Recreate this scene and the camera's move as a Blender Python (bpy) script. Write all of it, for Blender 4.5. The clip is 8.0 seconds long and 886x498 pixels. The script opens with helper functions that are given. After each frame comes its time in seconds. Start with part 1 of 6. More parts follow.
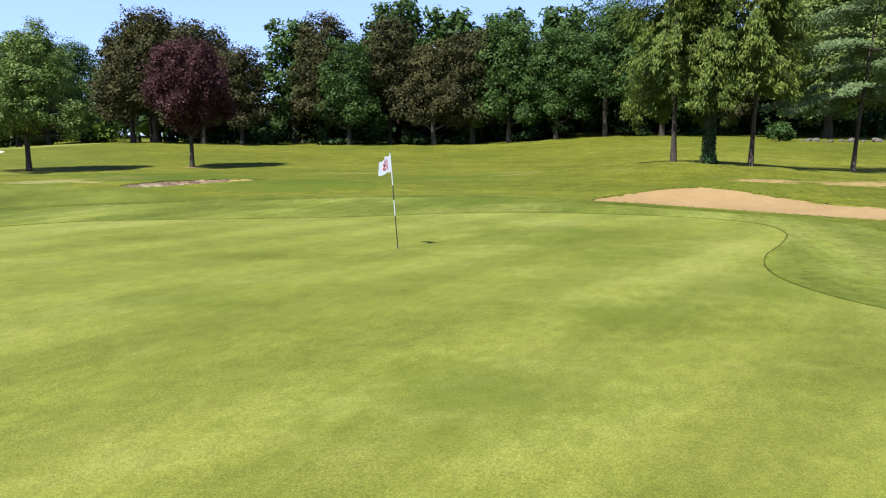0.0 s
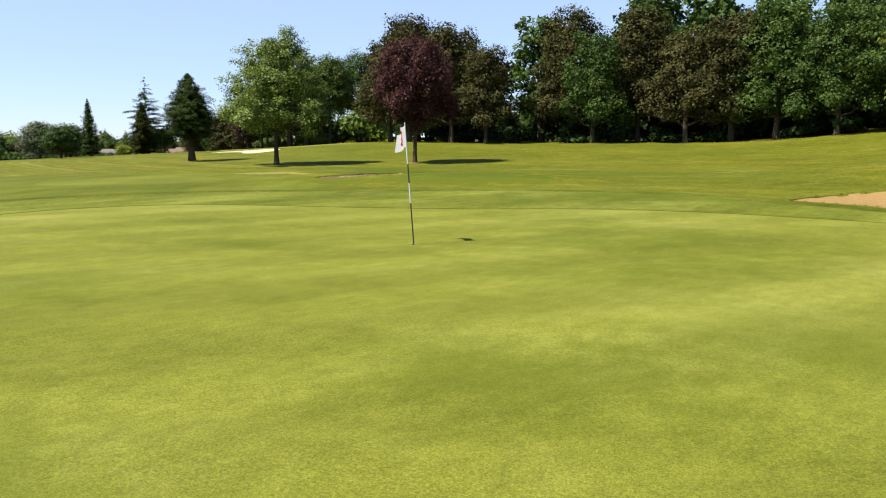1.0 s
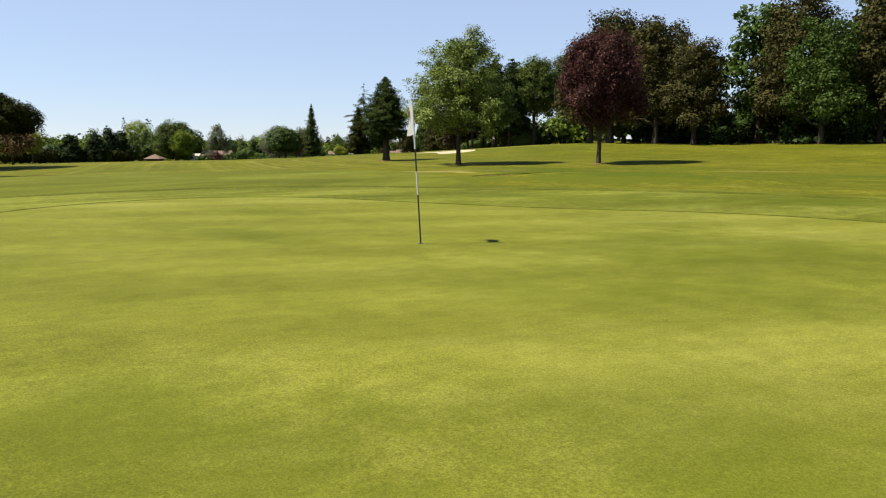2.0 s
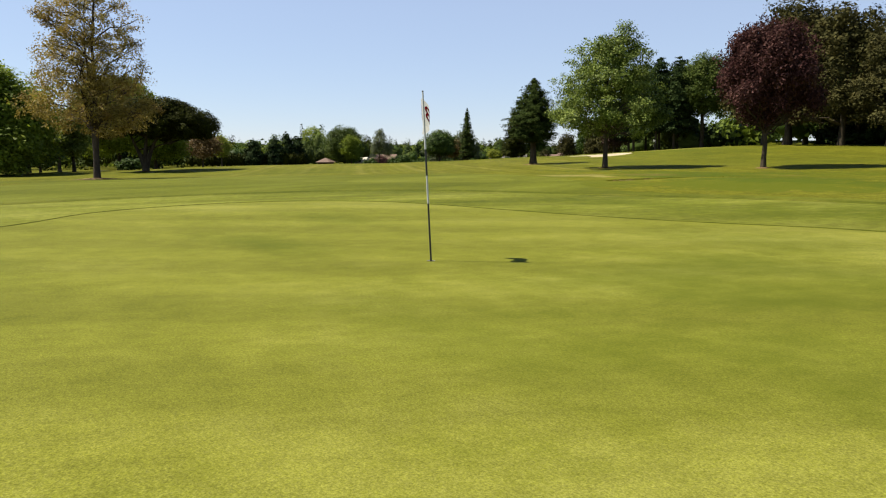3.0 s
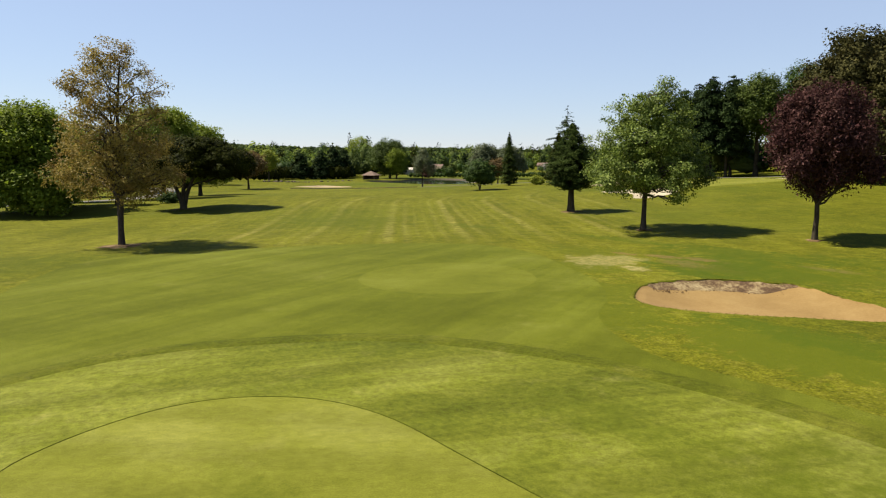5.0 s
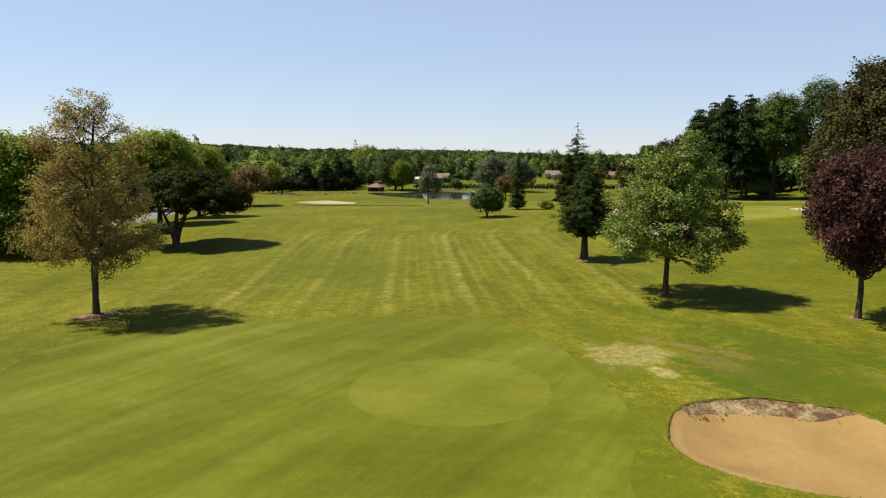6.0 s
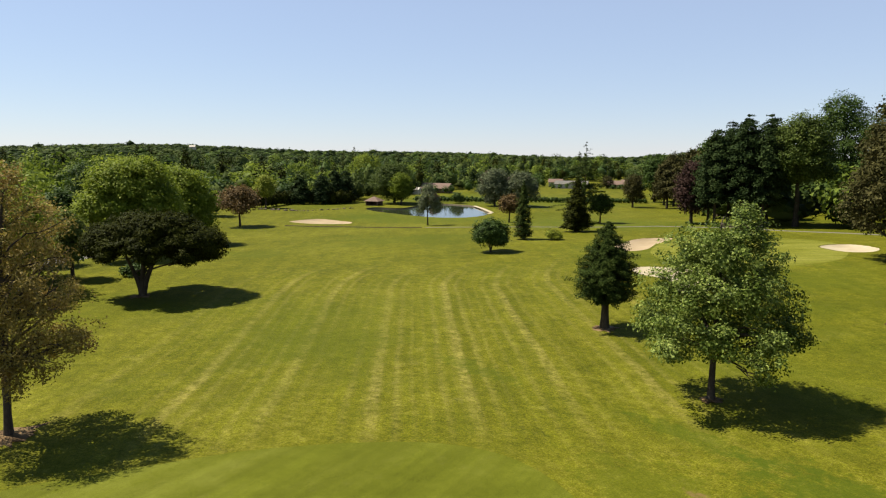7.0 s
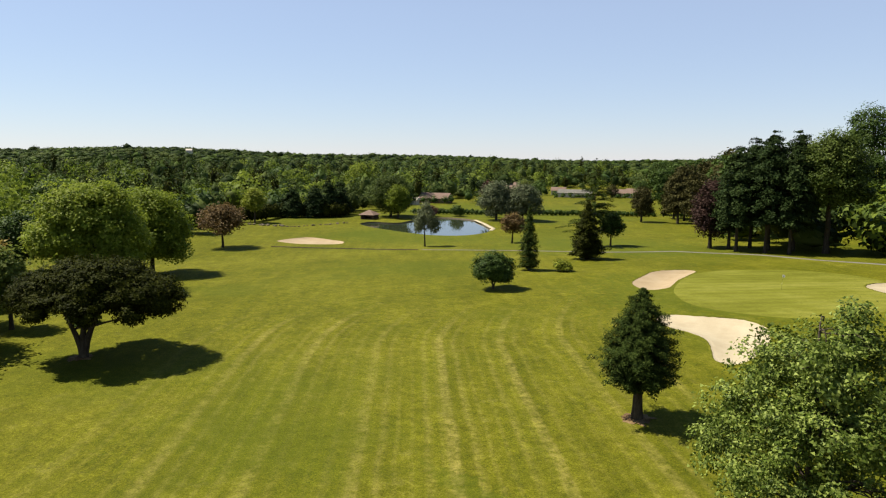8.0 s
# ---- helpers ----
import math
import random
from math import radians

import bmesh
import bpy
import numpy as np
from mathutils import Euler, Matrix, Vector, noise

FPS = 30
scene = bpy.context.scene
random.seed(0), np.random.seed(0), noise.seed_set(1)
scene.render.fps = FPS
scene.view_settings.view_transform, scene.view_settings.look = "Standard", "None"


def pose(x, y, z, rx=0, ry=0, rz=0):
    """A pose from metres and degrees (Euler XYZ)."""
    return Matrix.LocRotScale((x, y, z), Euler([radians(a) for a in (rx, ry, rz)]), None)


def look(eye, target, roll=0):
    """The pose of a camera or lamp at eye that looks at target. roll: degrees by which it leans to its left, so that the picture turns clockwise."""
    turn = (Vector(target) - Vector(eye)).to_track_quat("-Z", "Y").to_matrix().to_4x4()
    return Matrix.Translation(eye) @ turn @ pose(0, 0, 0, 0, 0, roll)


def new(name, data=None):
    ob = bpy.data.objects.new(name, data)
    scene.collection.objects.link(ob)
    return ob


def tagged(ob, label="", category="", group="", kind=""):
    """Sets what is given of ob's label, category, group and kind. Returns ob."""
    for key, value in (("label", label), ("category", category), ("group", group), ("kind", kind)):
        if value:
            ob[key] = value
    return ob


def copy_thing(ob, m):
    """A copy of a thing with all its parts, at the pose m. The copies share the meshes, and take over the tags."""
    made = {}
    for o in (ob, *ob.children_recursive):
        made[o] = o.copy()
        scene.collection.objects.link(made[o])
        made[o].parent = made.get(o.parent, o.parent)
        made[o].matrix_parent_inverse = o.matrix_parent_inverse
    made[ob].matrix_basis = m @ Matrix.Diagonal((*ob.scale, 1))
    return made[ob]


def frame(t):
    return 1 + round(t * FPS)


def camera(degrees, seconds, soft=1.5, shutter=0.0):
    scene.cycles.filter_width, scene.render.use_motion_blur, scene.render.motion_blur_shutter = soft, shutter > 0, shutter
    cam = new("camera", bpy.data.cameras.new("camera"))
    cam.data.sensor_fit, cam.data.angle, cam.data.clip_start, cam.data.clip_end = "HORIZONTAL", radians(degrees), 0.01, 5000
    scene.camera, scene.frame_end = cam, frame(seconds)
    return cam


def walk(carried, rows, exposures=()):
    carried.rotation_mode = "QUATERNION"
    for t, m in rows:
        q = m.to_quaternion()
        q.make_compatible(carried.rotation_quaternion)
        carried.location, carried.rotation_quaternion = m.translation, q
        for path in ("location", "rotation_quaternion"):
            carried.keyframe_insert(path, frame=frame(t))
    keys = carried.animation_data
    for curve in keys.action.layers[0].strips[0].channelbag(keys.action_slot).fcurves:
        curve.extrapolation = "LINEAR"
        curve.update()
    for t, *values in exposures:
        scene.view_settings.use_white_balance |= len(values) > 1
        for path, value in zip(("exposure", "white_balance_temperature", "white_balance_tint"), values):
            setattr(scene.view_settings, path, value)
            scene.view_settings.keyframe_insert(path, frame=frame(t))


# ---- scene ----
cam = camera(65.3, 8.0, 1.15)
PATH = [
    (0, (-0.473, 0.266, 2.32), (-0.361, 2.24, 2.018), -0.4),
    (0.5, (2.027, 2.259, 1.987), (1.758, 4.218, 1.691), -0.5),
    (1, (3.784, 4.355, 1.688), (3.147, 6.228, 1.398), -0.5),
    (1.5, (5.001, 5.991, 1.496), (4.059, 7.731, 1.21), -0.4),
    (2, (5.772, 7.555, 1.36), (4.599, 9.151, 1.083), -0.3),
    (3.3, (6.167, 10.714, 1.315), (4.602, 11.931, 1.051), -0.4),
    (3.5, (6.18, 11.03, 1.326), (4.597, 12.224, 1.061), -0.4),
    (4, (6.162, 11.781, 1.939), (4.573, 12.965, 1.673), -0.4),
    (4.5, (5.926, 12.508, 3.994), (4.332, 13.687, 3.73), -0.3),
    (5.8, (2.006, 15.792, 10.392), (0.397, 16.95, 10.126), -0.0),
    (6, (0.821, 16.722, 11.148), (-0.79, 17.878, 10.883), 0.1),
    (6.5, (-3.091, 19.589, 13.583), (-4.702, 20.745, 13.317), 0.2),
    (7, (-7.645, 23.05, 16.003), (-9.257, 24.203, 15.737), 0.3),
    (7.5, (-12.598, 26.835, 17.924), (-14.21, 27.988, 17.659), 0.4),
    (8, (-17.901, 30.941, 19.469), (-19.514, 32.094, 19.207), 0.4),
]
EXPOSURES = [(0.0, 1.38, 5150, 18), (0.5, 1.36, 5500, 14), (1.0, 1.27, 5980, 11), (1.5, 1.14, 6300, 10), (2.0, 1.04, 6420, 10), (3.5, 0.98, 6500, 10), (4.5, 0.96, 6500, 10), (8.0, 0.94, 6500, 10)]
walk(cam, [(t, look(eye, target, roll)) for t, eye, target, roll in PATH], EXPOSURES)

# ---- sky, sun ----
SUN_TO = Vector((-0.80, -0.60, 1.52)).normalized()
world = bpy.data.worlds.new("sky")
scene.world = world
world.use_nodes = True
wn = world.node_tree
sky = wn.nodes.new("ShaderNodeTexSky")
sky.sky_type = "NISHITA"
sky.sun_disc = False
sky.sun_elevation = math.asin(SUN_TO.z)
sky.sun_rotation = math.atan2(SUN_TO.x, SUN_TO.y)
sky.altitude, sky.air_density, sky.dust_density, sky.ozone_density = 60.0, 1.0, 0.0, 3.0
background = wn.nodes["Background"]
background.inputs["Strength"].default_value = 0.060
haze = wn.nodes.new("ShaderNodeMix")
haze.data_type = "RGBA"
height_of = wn.nodes.new("ShaderNodeSeparateXYZ")
wn.links.new(wn.nodes.new("ShaderNodeTexCoord").outputs["Generated"], height_of.inputs[0])
thinning = wn.nodes.new("ShaderNodeMapRange")
thinning.inputs["From Min"].default_value, thinning.inputs["From Max"].default_value = 0.20, 0.70
thinning.inputs["To Min"].default_value, thinning.inputs["To Max"].default_value = 0.5, 0.0
wn.links.new(height_of.outputs[2], thinning.inputs["Value"])
wn.links.new(thinning.outputs[0], haze.inputs["Factor"])
haze.inputs["B"].default_value = (5.25, 6.15, 8.35, 1.0)
wn.links.new(sky.outputs["Color"], haze.inputs["A"])
wn.links.new(haze.outputs["Result"], background.inputs["Color"])
sun = new("sun", bpy.data.lights.new("sun", "SUN"))
sun.data.energy, sun.data.angle, sun.data.color = 5.0, radians(0.53), (1.0, 0.93, 0.80)
sun.matrix_world = look(SUN_TO * 300, (0, 0, 0))


# ---- materials ----
def material(name):
    m = bpy.data.materials.new(name)
    m.use_nodes = True
    return m, m.node_tree.nodes, m.node_tree.links


def noise_node(nodes, links, coords, scale, detail=4.0, rough=0.55, stretch=None, turn=0.0):
    if stretch or turn:
        mp = nodes.new("ShaderNodeMapping")
        mp.vector_type = "TEXTURE"
        mp.inputs["Scale"].default_value = tuple(1 / v for v in (stretch or (1, 1, 1)))
        mp.inputs["Rotation"].default_value = (0, 0, radians(turn))
        links.new(coords, mp.inputs["Vector"])
        coords = mp.outputs["Vector"]
    n = nodes.new("ShaderNodeTexNoise")
    n.inputs["Scale"].default_value, n.inputs["Detail"].default_value, n.inputs["Roughness"].default_value = scale, detail, rough
    links.new(coords, n.inputs["Vector"])
    return n.outputs["Fac"]


def ramp_node(nodes, links, fac, stops):
    r = nodes.new("ShaderNodeValToRGB")
    el = r.color_ramp.elements
    while len(el) < len(stops):
        el.new(0.5)
    for e, (p, c) in zip(el, stops):
        e.position, e.color = p, (*c, 1.0)
    links.new(fac, r.inputs["Fac"])
    return r.outputs["Color"]


def mix_node(nodes, links, kind, fac, a, b):
    m = nodes.new("ShaderNodeMix")
    m.data_type, m.blend_type = "RGBA", kind
    for sock, v in ((m.inputs["Factor"], fac), (m.inputs["A"], a), (m.inputs["B"], b)):
        if isinstance(v, (int, float)):
            sock.default_value = v
        elif isinstance(v, tuple):
            sock.default_value = (*v, 1.0)
        else:
            links.new(v, sock)
    return m.outputs["Result"]


def math_node(nodes, links, op, a, b=0.0, c=0.0, clamp=False):
    m = nodes.new("ShaderNodeMath")
    m.operation, m.use_clamp = op, clamp
    for sock, v in zip(m.inputs, (a, b, c)):
        if isinstance(v, (int, float)):
            sock.default_value = v
        else:
            links.new(v, sock)
    return m.outputs[0]


def bump_node(nodes, links, height, strength, distance):
    b = nodes.new("ShaderNodeBump")
    b.inputs["Strength"].default_value, b.inputs["Distance"].default_value = strength, distance
    links.new(height, b.inputs["Height"])
    return b.outputs["Normal"]


def range_node(nodes, links, v, a, b, lo=0.0, hi=1.0, smooth=True):
    r = nodes.new("ShaderNodeMapRange")
    r.interpolation_type = "SMOOTHSTEP" if smooth else "LINEAR"
    for key, val in (("From Min", a), ("From Max", b), ("To Min", lo), ("To Max", hi)):
        r.inputs[key].default_value = val
    links.new(v, r.inputs["Value"])
    return r.outputs[0]


STRAW, SANDY, EARTH, DARK_TURF, FRESH, MOWN, DEEP = (0.30, 0.245, 0.10), (0.27, 0.17, 0.065), (0.13, 0.10, 0.03), (0.058, 0.073, 0.004), (0.062, 0.082, 0.0065), (0.068, 0.080, 0.0045), (0.045, 0.066, 0.004)
RUSSET = (0.150, 0.098, 0.036)
# dry, bare and greener turf; DEEP at (-5.0, 37.6) paints shade before the bunker
DRY_AND_SHADE_SPOTS = ((1.5, 47.0, 11.0, 3.2, DEEP, 0.55), (10.0, 49.5, 7.0, 2.6, DEEP, 0.5), (7.0, 46.2, 3.0, 0.9, STRAW, 0.4), (9.5, 52.0, 6.0, 1.2, STRAW, 0.35), (-4.0, 56.0, 6.0, 1.0, STRAW, 0.25), (-10.0, 52.5, 5.0, 2.0, DEEP, 0.4), (-16.5, 50.5, 9.0, 6.0, DEEP, 0.6), (-20.0, 56.0, 10.0, 4.0, DEEP, 0.5), (-12.0, 58.5, 8.0, 4.0, DEEP, 0.4), (-18.4, 50.2, 4.2, 2.2, (0.085, 0.072, 0.012), 0.6), (-17.0, 47.6, 4.5, 1.4, DEEP, 0.8), (-14.5, 52.0, 4.0, 1.6, DEEP, 0.6), (-125.0, 150.0, 45.0, 26.0, FRESH, 0.6), (-180.0, 135.0, 40.0, 30.0, FRESH, 0.5), (-235.0, 215.0, 70.0, 60.0, FRESH, 0.6), (-70.0, 115.0, 26.0, 26.0, FRESH, 0.45), (-14.0, 53.0, 10.0, 4.0, MOWN, 0.6), (-28.0, 50.0, 5.0, 4.0, MOWN, 0.6), (-6.0, 36.0, 7.0, 3.0, MOWN, 0.9), (-6.0, 35.4, 6.5, 2.2, MOWN, 0.8), (-5.0, 37.6, 8.0, 1.5, DEEP, 0.6), (-19.5, 52.5, 6.0, 3.4, DEEP, 0.6), (-16.8, 40.1, 5.0, 4.0, MOWN, 0.8), (-23.0, 44.5, 4.0, 4.0, MOWN, 0.8), (-13.5, 35.5, 4.0, 4.0, MOWN, 0.8), (-20.0, 57.0, 9.0, 3.0, DEEP, 0.45), (-17.0, 50.0, 5.0, 2.6, DEEP, 0.6), (-24.0, 47.6, 3.4, 3.8, STRAW, 0.55), (-20.8, 46.4, 1.6, 0.9, STRAW, 0.7), (-25.4, 51.0, 1.8, 0.8, RUSSET, 0.8), (-22.9, 51.7, 2.2, 0.8, RUSSET, 0.9), (-20.4, 52.4, 2.2, 0.8, RUSSET, 0.85), (-20.2, 50.2, 3.0, 1.5, EARTH, 0.6), (-21.6, 48.8, 1.2, 0.9, DEEP, 0.9), (-13.4, 54.8, 2.2, 0.7, EARTH, 0.6), (18.0, 34.4, 2.4, 1.4, SANDY, 1.0), (22.4, 33.4, 3.4, 1.9, SANDY, 1.0), (26.0, 35.0, 2.4, 1.2, SANDY, 1.0), (-30.0, 57.0, 6.0, 1.6, DEEP, 0.5), (-48.0, 55.0, 7.0, 1.6, DEEP, 0.4))
# soft dark patches: shade of the green's gentle undulations, painted into the turf colour
SHADE_SPOTS = ((3.2, 17.2, 3.4, 3.0, DARK_TURF, 0.36), (1.2, 20.8, 2.6, 1.6, DARK_TURF, 0.36), (5.2, 10.6, 1.8, 1.7, DARK_TURF, 0.55), (4.4, 14.8, 2.0, 1.3, DARK_TURF, 0.28), (2.4, 16.6, 1.8, 1.0, DARK_TURF, 0.40), (2.7, 13.7, 2.8, 1.4, DARK_TURF, 0.36), (2.9, 9.3, 2.0, 1.2, DARK_TURF, 0.54), (2.9, 18.3, 2.6, 0.9, DARK_TURF, 0.50), (-3.8, 14.9, 2.0, 0.8, DARK_TURF, 0.50), (-3.9, 10.8, 1.8, 0.9, DARK_TURF, 0.50), (0.2, 6.4, 1.8, 1.2, DARK_TURF, 0.54), (-7.5, 18.0, 2.6, 0.8, DARK_TURF, 0.43))


def grass(name, dark, mid, light, fine=14.0, band=0.35, bump=0.03, dry=(0.30, 0.25, 0.09), dryness=0.12, stripes=False, turn=30.0, grain=0.26, roll=1.0, spots=(), crisp=(0.45, 0.85), tufty=False, mow=None, streak=0.0, drawn=1.0):
    """Mown turf: broad patches, drawn-out mowing bands, tufts and blades."""
    m, nodes, links = material(name)
    co = nodes.new("ShaderNodeTexCoord").outputs["Object"]
    bs = nodes["Principled BSDF"]
    broad = noise_node(nodes, links, co, 0.055, 3.0)
    bands = noise_node(nodes, links, co, band, 3.0, 0.5, (0.22, 1.0, 1.0), turn)
    tuft = noise_node(nodes, links, co, 1.6, 5.0, 0.62)
    blade = noise_node(nodes, links, co, fine, 6.0, 0.72)
    worn = noise_node(nodes, links, co, band * 0.9, 4.0, 0.6, (1.0, 0.45, 1.0), turn + 25.0)
    f = math_node(nodes, links, "MULTIPLY_ADD", range_node(nodes, links, broad, 0.32, 0.68), 0.20, math_node(nodes, links, "MULTIPLY", range_node(nodes, links, bands, 0.34, 0.66), 0.26 * roll))
    f = math_node(nodes, links, "MULTIPLY_ADD", range_node(nodes, links, worn, 0.34, 0.66), 0.22 * roll, f)
    f = math_node(nodes, links, "MULTIPLY_ADD", range_node(nodes, links, tuft, 0.3, 0.7), 0.14 + 0.2 * (1 - roll), f)
    f = math_node(nodes, links, "MULTIPLY_ADD", range_node(nodes, links, blade, 0.3, 0.7), grain, f)
    f = range_node(nodes, links, f, 0.12, 0.36 + 0.36 * roll + 0.2 * (1 - roll) + grain, smooth=False)
    col = ramp_node(nodes, links, f, [(0.0, dark), (0.5, mid), (1.0, light)])
    speck = range_node(nodes, links, noise_node(nodes, links, co, fine * 1.9, 3.0, 0.7), 0.32, 0.68, 0.64, 1.36, False)
    col = mix_node(nodes, links, "MULTIPLY", 1.0, col, speck)
    dn = range_node(nodes, links, noise_node(nodes, links, co, 0.45, 6.0, 0.7), 0.56, 0.78)
    col = mix_node(nodes, links, "MIX", math_node(nodes, links, "MULTIPLY", dn, dryness), col, dry)
    if stripes:
        sx = nodes.new("ShaderNodeSeparateXYZ")
        links.new(co, sx.inputs[0])
        x, y = sx.outputs[0], sx.outputs[1]
        u = math_node(nodes, links, "MULTIPLY_ADD", x, 0.54, math_node(nodes, links, "MULTIPLY", y, 0.84))
        along = math_node(nodes, links, "MULTIPLY_ADD", x, -0.84, math_node(nodes, links, "MULTIPLY", y, 0.54))
        past = math_node(nodes, links, "MAXIMUM", math_node(nodes, links, "ADD", along, -98.0), 0.0)
        u = math_node(nodes, links, "SUBTRACT", u, math_node(nodes, links, "MULTIPLY", math_node(nodes, links, "MULTIPLY", past, past), 0.011))
        u = math_node(nodes, links, "MULTIPLY_ADD", noise_node(nodes, links, co, 0.09, 4.0), 1.1, u)
        wave = lambda period, at: math_node(nodes, links, "COSINE", math_node(nodes, links, "MULTIPLY", math_node(nodes, links, "ADD", u, -at - 0.55), 2 * math.pi / period))
        line = math_node(nodes, links, "ADD", range_node(nodes, links, wave(6.5, 12.8), 0.86, 1.0, 0.0, 0.85), range_node(nodes, links, wave(3.25, 14.4), 0.60, 1.0, 0.0, 0.24))
        line = math_node(nodes, links, "ADD", line, range_node(nodes, links, wave(1.08, 0.3), 0.1, 1.0, 0.0, 0.20))
        wide = range_node(nodes, links, noise_node(nodes, links, co, 0.16, 3.0, 0.5, (0.12, 1.0, 1.0), -32.0), 0.36, 0.66, 0.45, 1.0)
        torn = range_node(nodes, links, noise_node(nodes, links, co, 1.6, 8.0, 0.8), 0.36, 0.60, 0.12, 1.0)
        keep = math_node(nodes, links, "MULTIPLY", range_node(nodes, links, along, 50.0, 66.0), range_node(nodes, links, along, 98.0, 128.0, 1.0, 0.0))
        keep = math_node(nodes, links, "MULTIPLY", keep, math_node(nodes, links, "MULTIPLY", range_node(nodes, links, u, -14.0, 2.0), range_node(nodes, links, u, 33.0, 46.0, 1.0, 0.0)))
        s = math_node(nodes, links, "MULTIPLY", math_node(nodes, links, "MULTIPLY", line, wide), math_node(nodes, links, "MULTIPLY", torn, keep))
        swath = range_node(nodes, links, wave(6.5, 11.2), -0.5, 0.5, 0.96, 1.05)
        col = mix_node(nodes, links, "MULTIPLY", keep, col, swath)
        col = mix_node(nodes, links, "MIX", math_node(nodes, links, "MULTIPLY", s, 0.52), col, (0.30, 0.245, 0.075))
    if stripes:
        fleck = range_node(nodes, links, noise_node(nodes, links, co, 7.0, 4.0, 0.75), 0.62, 0.70)
        where = range_node(nodes, links, noise_node(nodes, links, co, 0.12, 3.0), 0.40, 0.62)
        col = mix_node(nodes, links, "MIX", math_node(nodes, links, "MULTIPLY", fleck, math_node(nodes, links, "MULTIPLY", where, 0.34)), col, (0.26, 0.235, 0.075))
    if mow:
        ax, ay, width, start = mow
        sx = nodes.new("ShaderNodeSeparateXYZ")
        links.new(co, sx.inputs[0])
        w = math_node(nodes, links, "MULTIPLY_ADD", sx.outputs[0], ax, math_node(nodes, links, "MULTIPLY", sx.outputs[1], ay))
        w = math_node(nodes, links, "MULTIPLY_ADD", noise_node(nodes, links, co, 0.5, 4.0, 0.6), 0.9, w)
        w = math_node(nodes, links, "COSINE", math_node(nodes, links, "MULTIPLY", math_node(nodes, links, "ADD", w, -start - 0.45), 2 * math.pi / width))
        col = mix_node(nodes, links, "MULTIPLY", 1.0, col, range_node(nodes, links, w, -0.6, 0.6, 0.935, 1.05))
        nap = range_node(nodes, links, noise_node(nodes, links, co, 30.0, 5.0, 0.7), 0.36, 0.64, 0.87, 1.14, False)
        tread = range_node(nodes, links, noise_node(nodes, links, co, 5.5, 6.0, 0.66, (0.6, 1.0, 1.0), turn), 0.36, 0.64, 0.90, 1.10, False)
        col = mix_node(nodes, links, "MULTIPLY", 1.0, mix_node(nodes, links, "MULTIPLY", 1.0, col, nap), tread)
    if stripes:
        clump = range_node(nodes, links, noise_node(nodes, links, co, 1.1, 6.0, 0.62, (0.5, 1.0, 1.0), turn + 60.0), 0.34, 0.66, 0.86, 1.15, False)
        col = mix_node(nodes, links, "MULTIPLY", 1.0, col, clump)
    if streak:
        fine_lines = noise_node(nodes, links, co, 1.5, 4.0, 0.6, (0.05, 1.0, 1.0), streak)
        broad_lines = noise_node(nodes, links, co, 0.42, 4.0, 0.6, (0.08, 1.0, 1.0), streak)
        col = mix_node(nodes, links, "MULTIPLY", 1.0, col, range_node(nodes, links, fine_lines, 0.36, 0.64, 1 - 0.09 * drawn, 1 + 0.09 * drawn))
        col = mix_node(nodes, links, "MULTIPLY", 1.0, col, range_node(nodes, links, broad_lines, 0.36, 0.64, 1 - 0.13 * drawn, 1 + 0.11 * drawn))
    if stripes or tufty:
        mottle = range_node(nodes, links, noise_node(nodes, links, co, 4.5, 7.0, 0.74), 0.36, 0.64, 0.76 if stripes else 0.74, 1.24, False)
        col = mix_node(nodes, links, "MULTIPLY", 1.0, col, mottle)
    if stripes:
        dim = range_node(nodes, links, noise_node(nodes, links, co, 0.22, 6.0, 0.66), 0.44, 0.66, 0.0, 0.42)
        col = mix_node(nodes, links, "MIX", dim, col, mix_node(nodes, links, "MULTIPLY", 1.0, speck, (0.057, 0.063, 0.0040)))
        lush = range_node(nodes, links, noise_node(nodes, links, co, 0.035, 5.0, 0.6), 0.47, 0.66, 0.0, 0.5)
        col = mix_node(nodes, links, "MIX", lush, col, mix_node(nodes, links, "MULTIPLY", 1.0, speck, (0.056, 0.071, 0.0042)))
    if spots:
        sx = nodes.new("ShaderNodeSeparateXYZ")
        links.new(co, sx.inputs[0])
        x, y = sx.outputs[0], sx.outputs[1]
        ragged = noise_node(nodes, links, co, 0.8, 8.0, 0.72)
        frayed = range_node(nodes, links, noise_node(nodes, links, co, 2.4, 8.0, 0.8), 0.36, 0.60, 0.1, 1.0)
        thin = range_node(nodes, links, noise_node(nodes, links, co, 2.4, 8.0, 0.8), 0.36, 0.60, 0.62, 1.0)
        # each spot tints the turf; some tints carry painted shade
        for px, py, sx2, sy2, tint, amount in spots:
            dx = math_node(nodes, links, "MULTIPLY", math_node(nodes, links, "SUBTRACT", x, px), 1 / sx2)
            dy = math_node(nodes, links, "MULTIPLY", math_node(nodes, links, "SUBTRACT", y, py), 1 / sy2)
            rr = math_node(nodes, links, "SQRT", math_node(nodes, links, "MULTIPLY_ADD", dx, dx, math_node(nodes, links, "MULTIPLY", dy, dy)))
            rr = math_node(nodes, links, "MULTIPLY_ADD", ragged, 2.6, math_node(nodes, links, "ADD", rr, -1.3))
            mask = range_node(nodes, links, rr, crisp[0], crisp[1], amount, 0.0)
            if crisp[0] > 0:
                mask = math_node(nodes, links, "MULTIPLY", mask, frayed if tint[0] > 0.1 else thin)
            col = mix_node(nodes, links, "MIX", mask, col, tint)
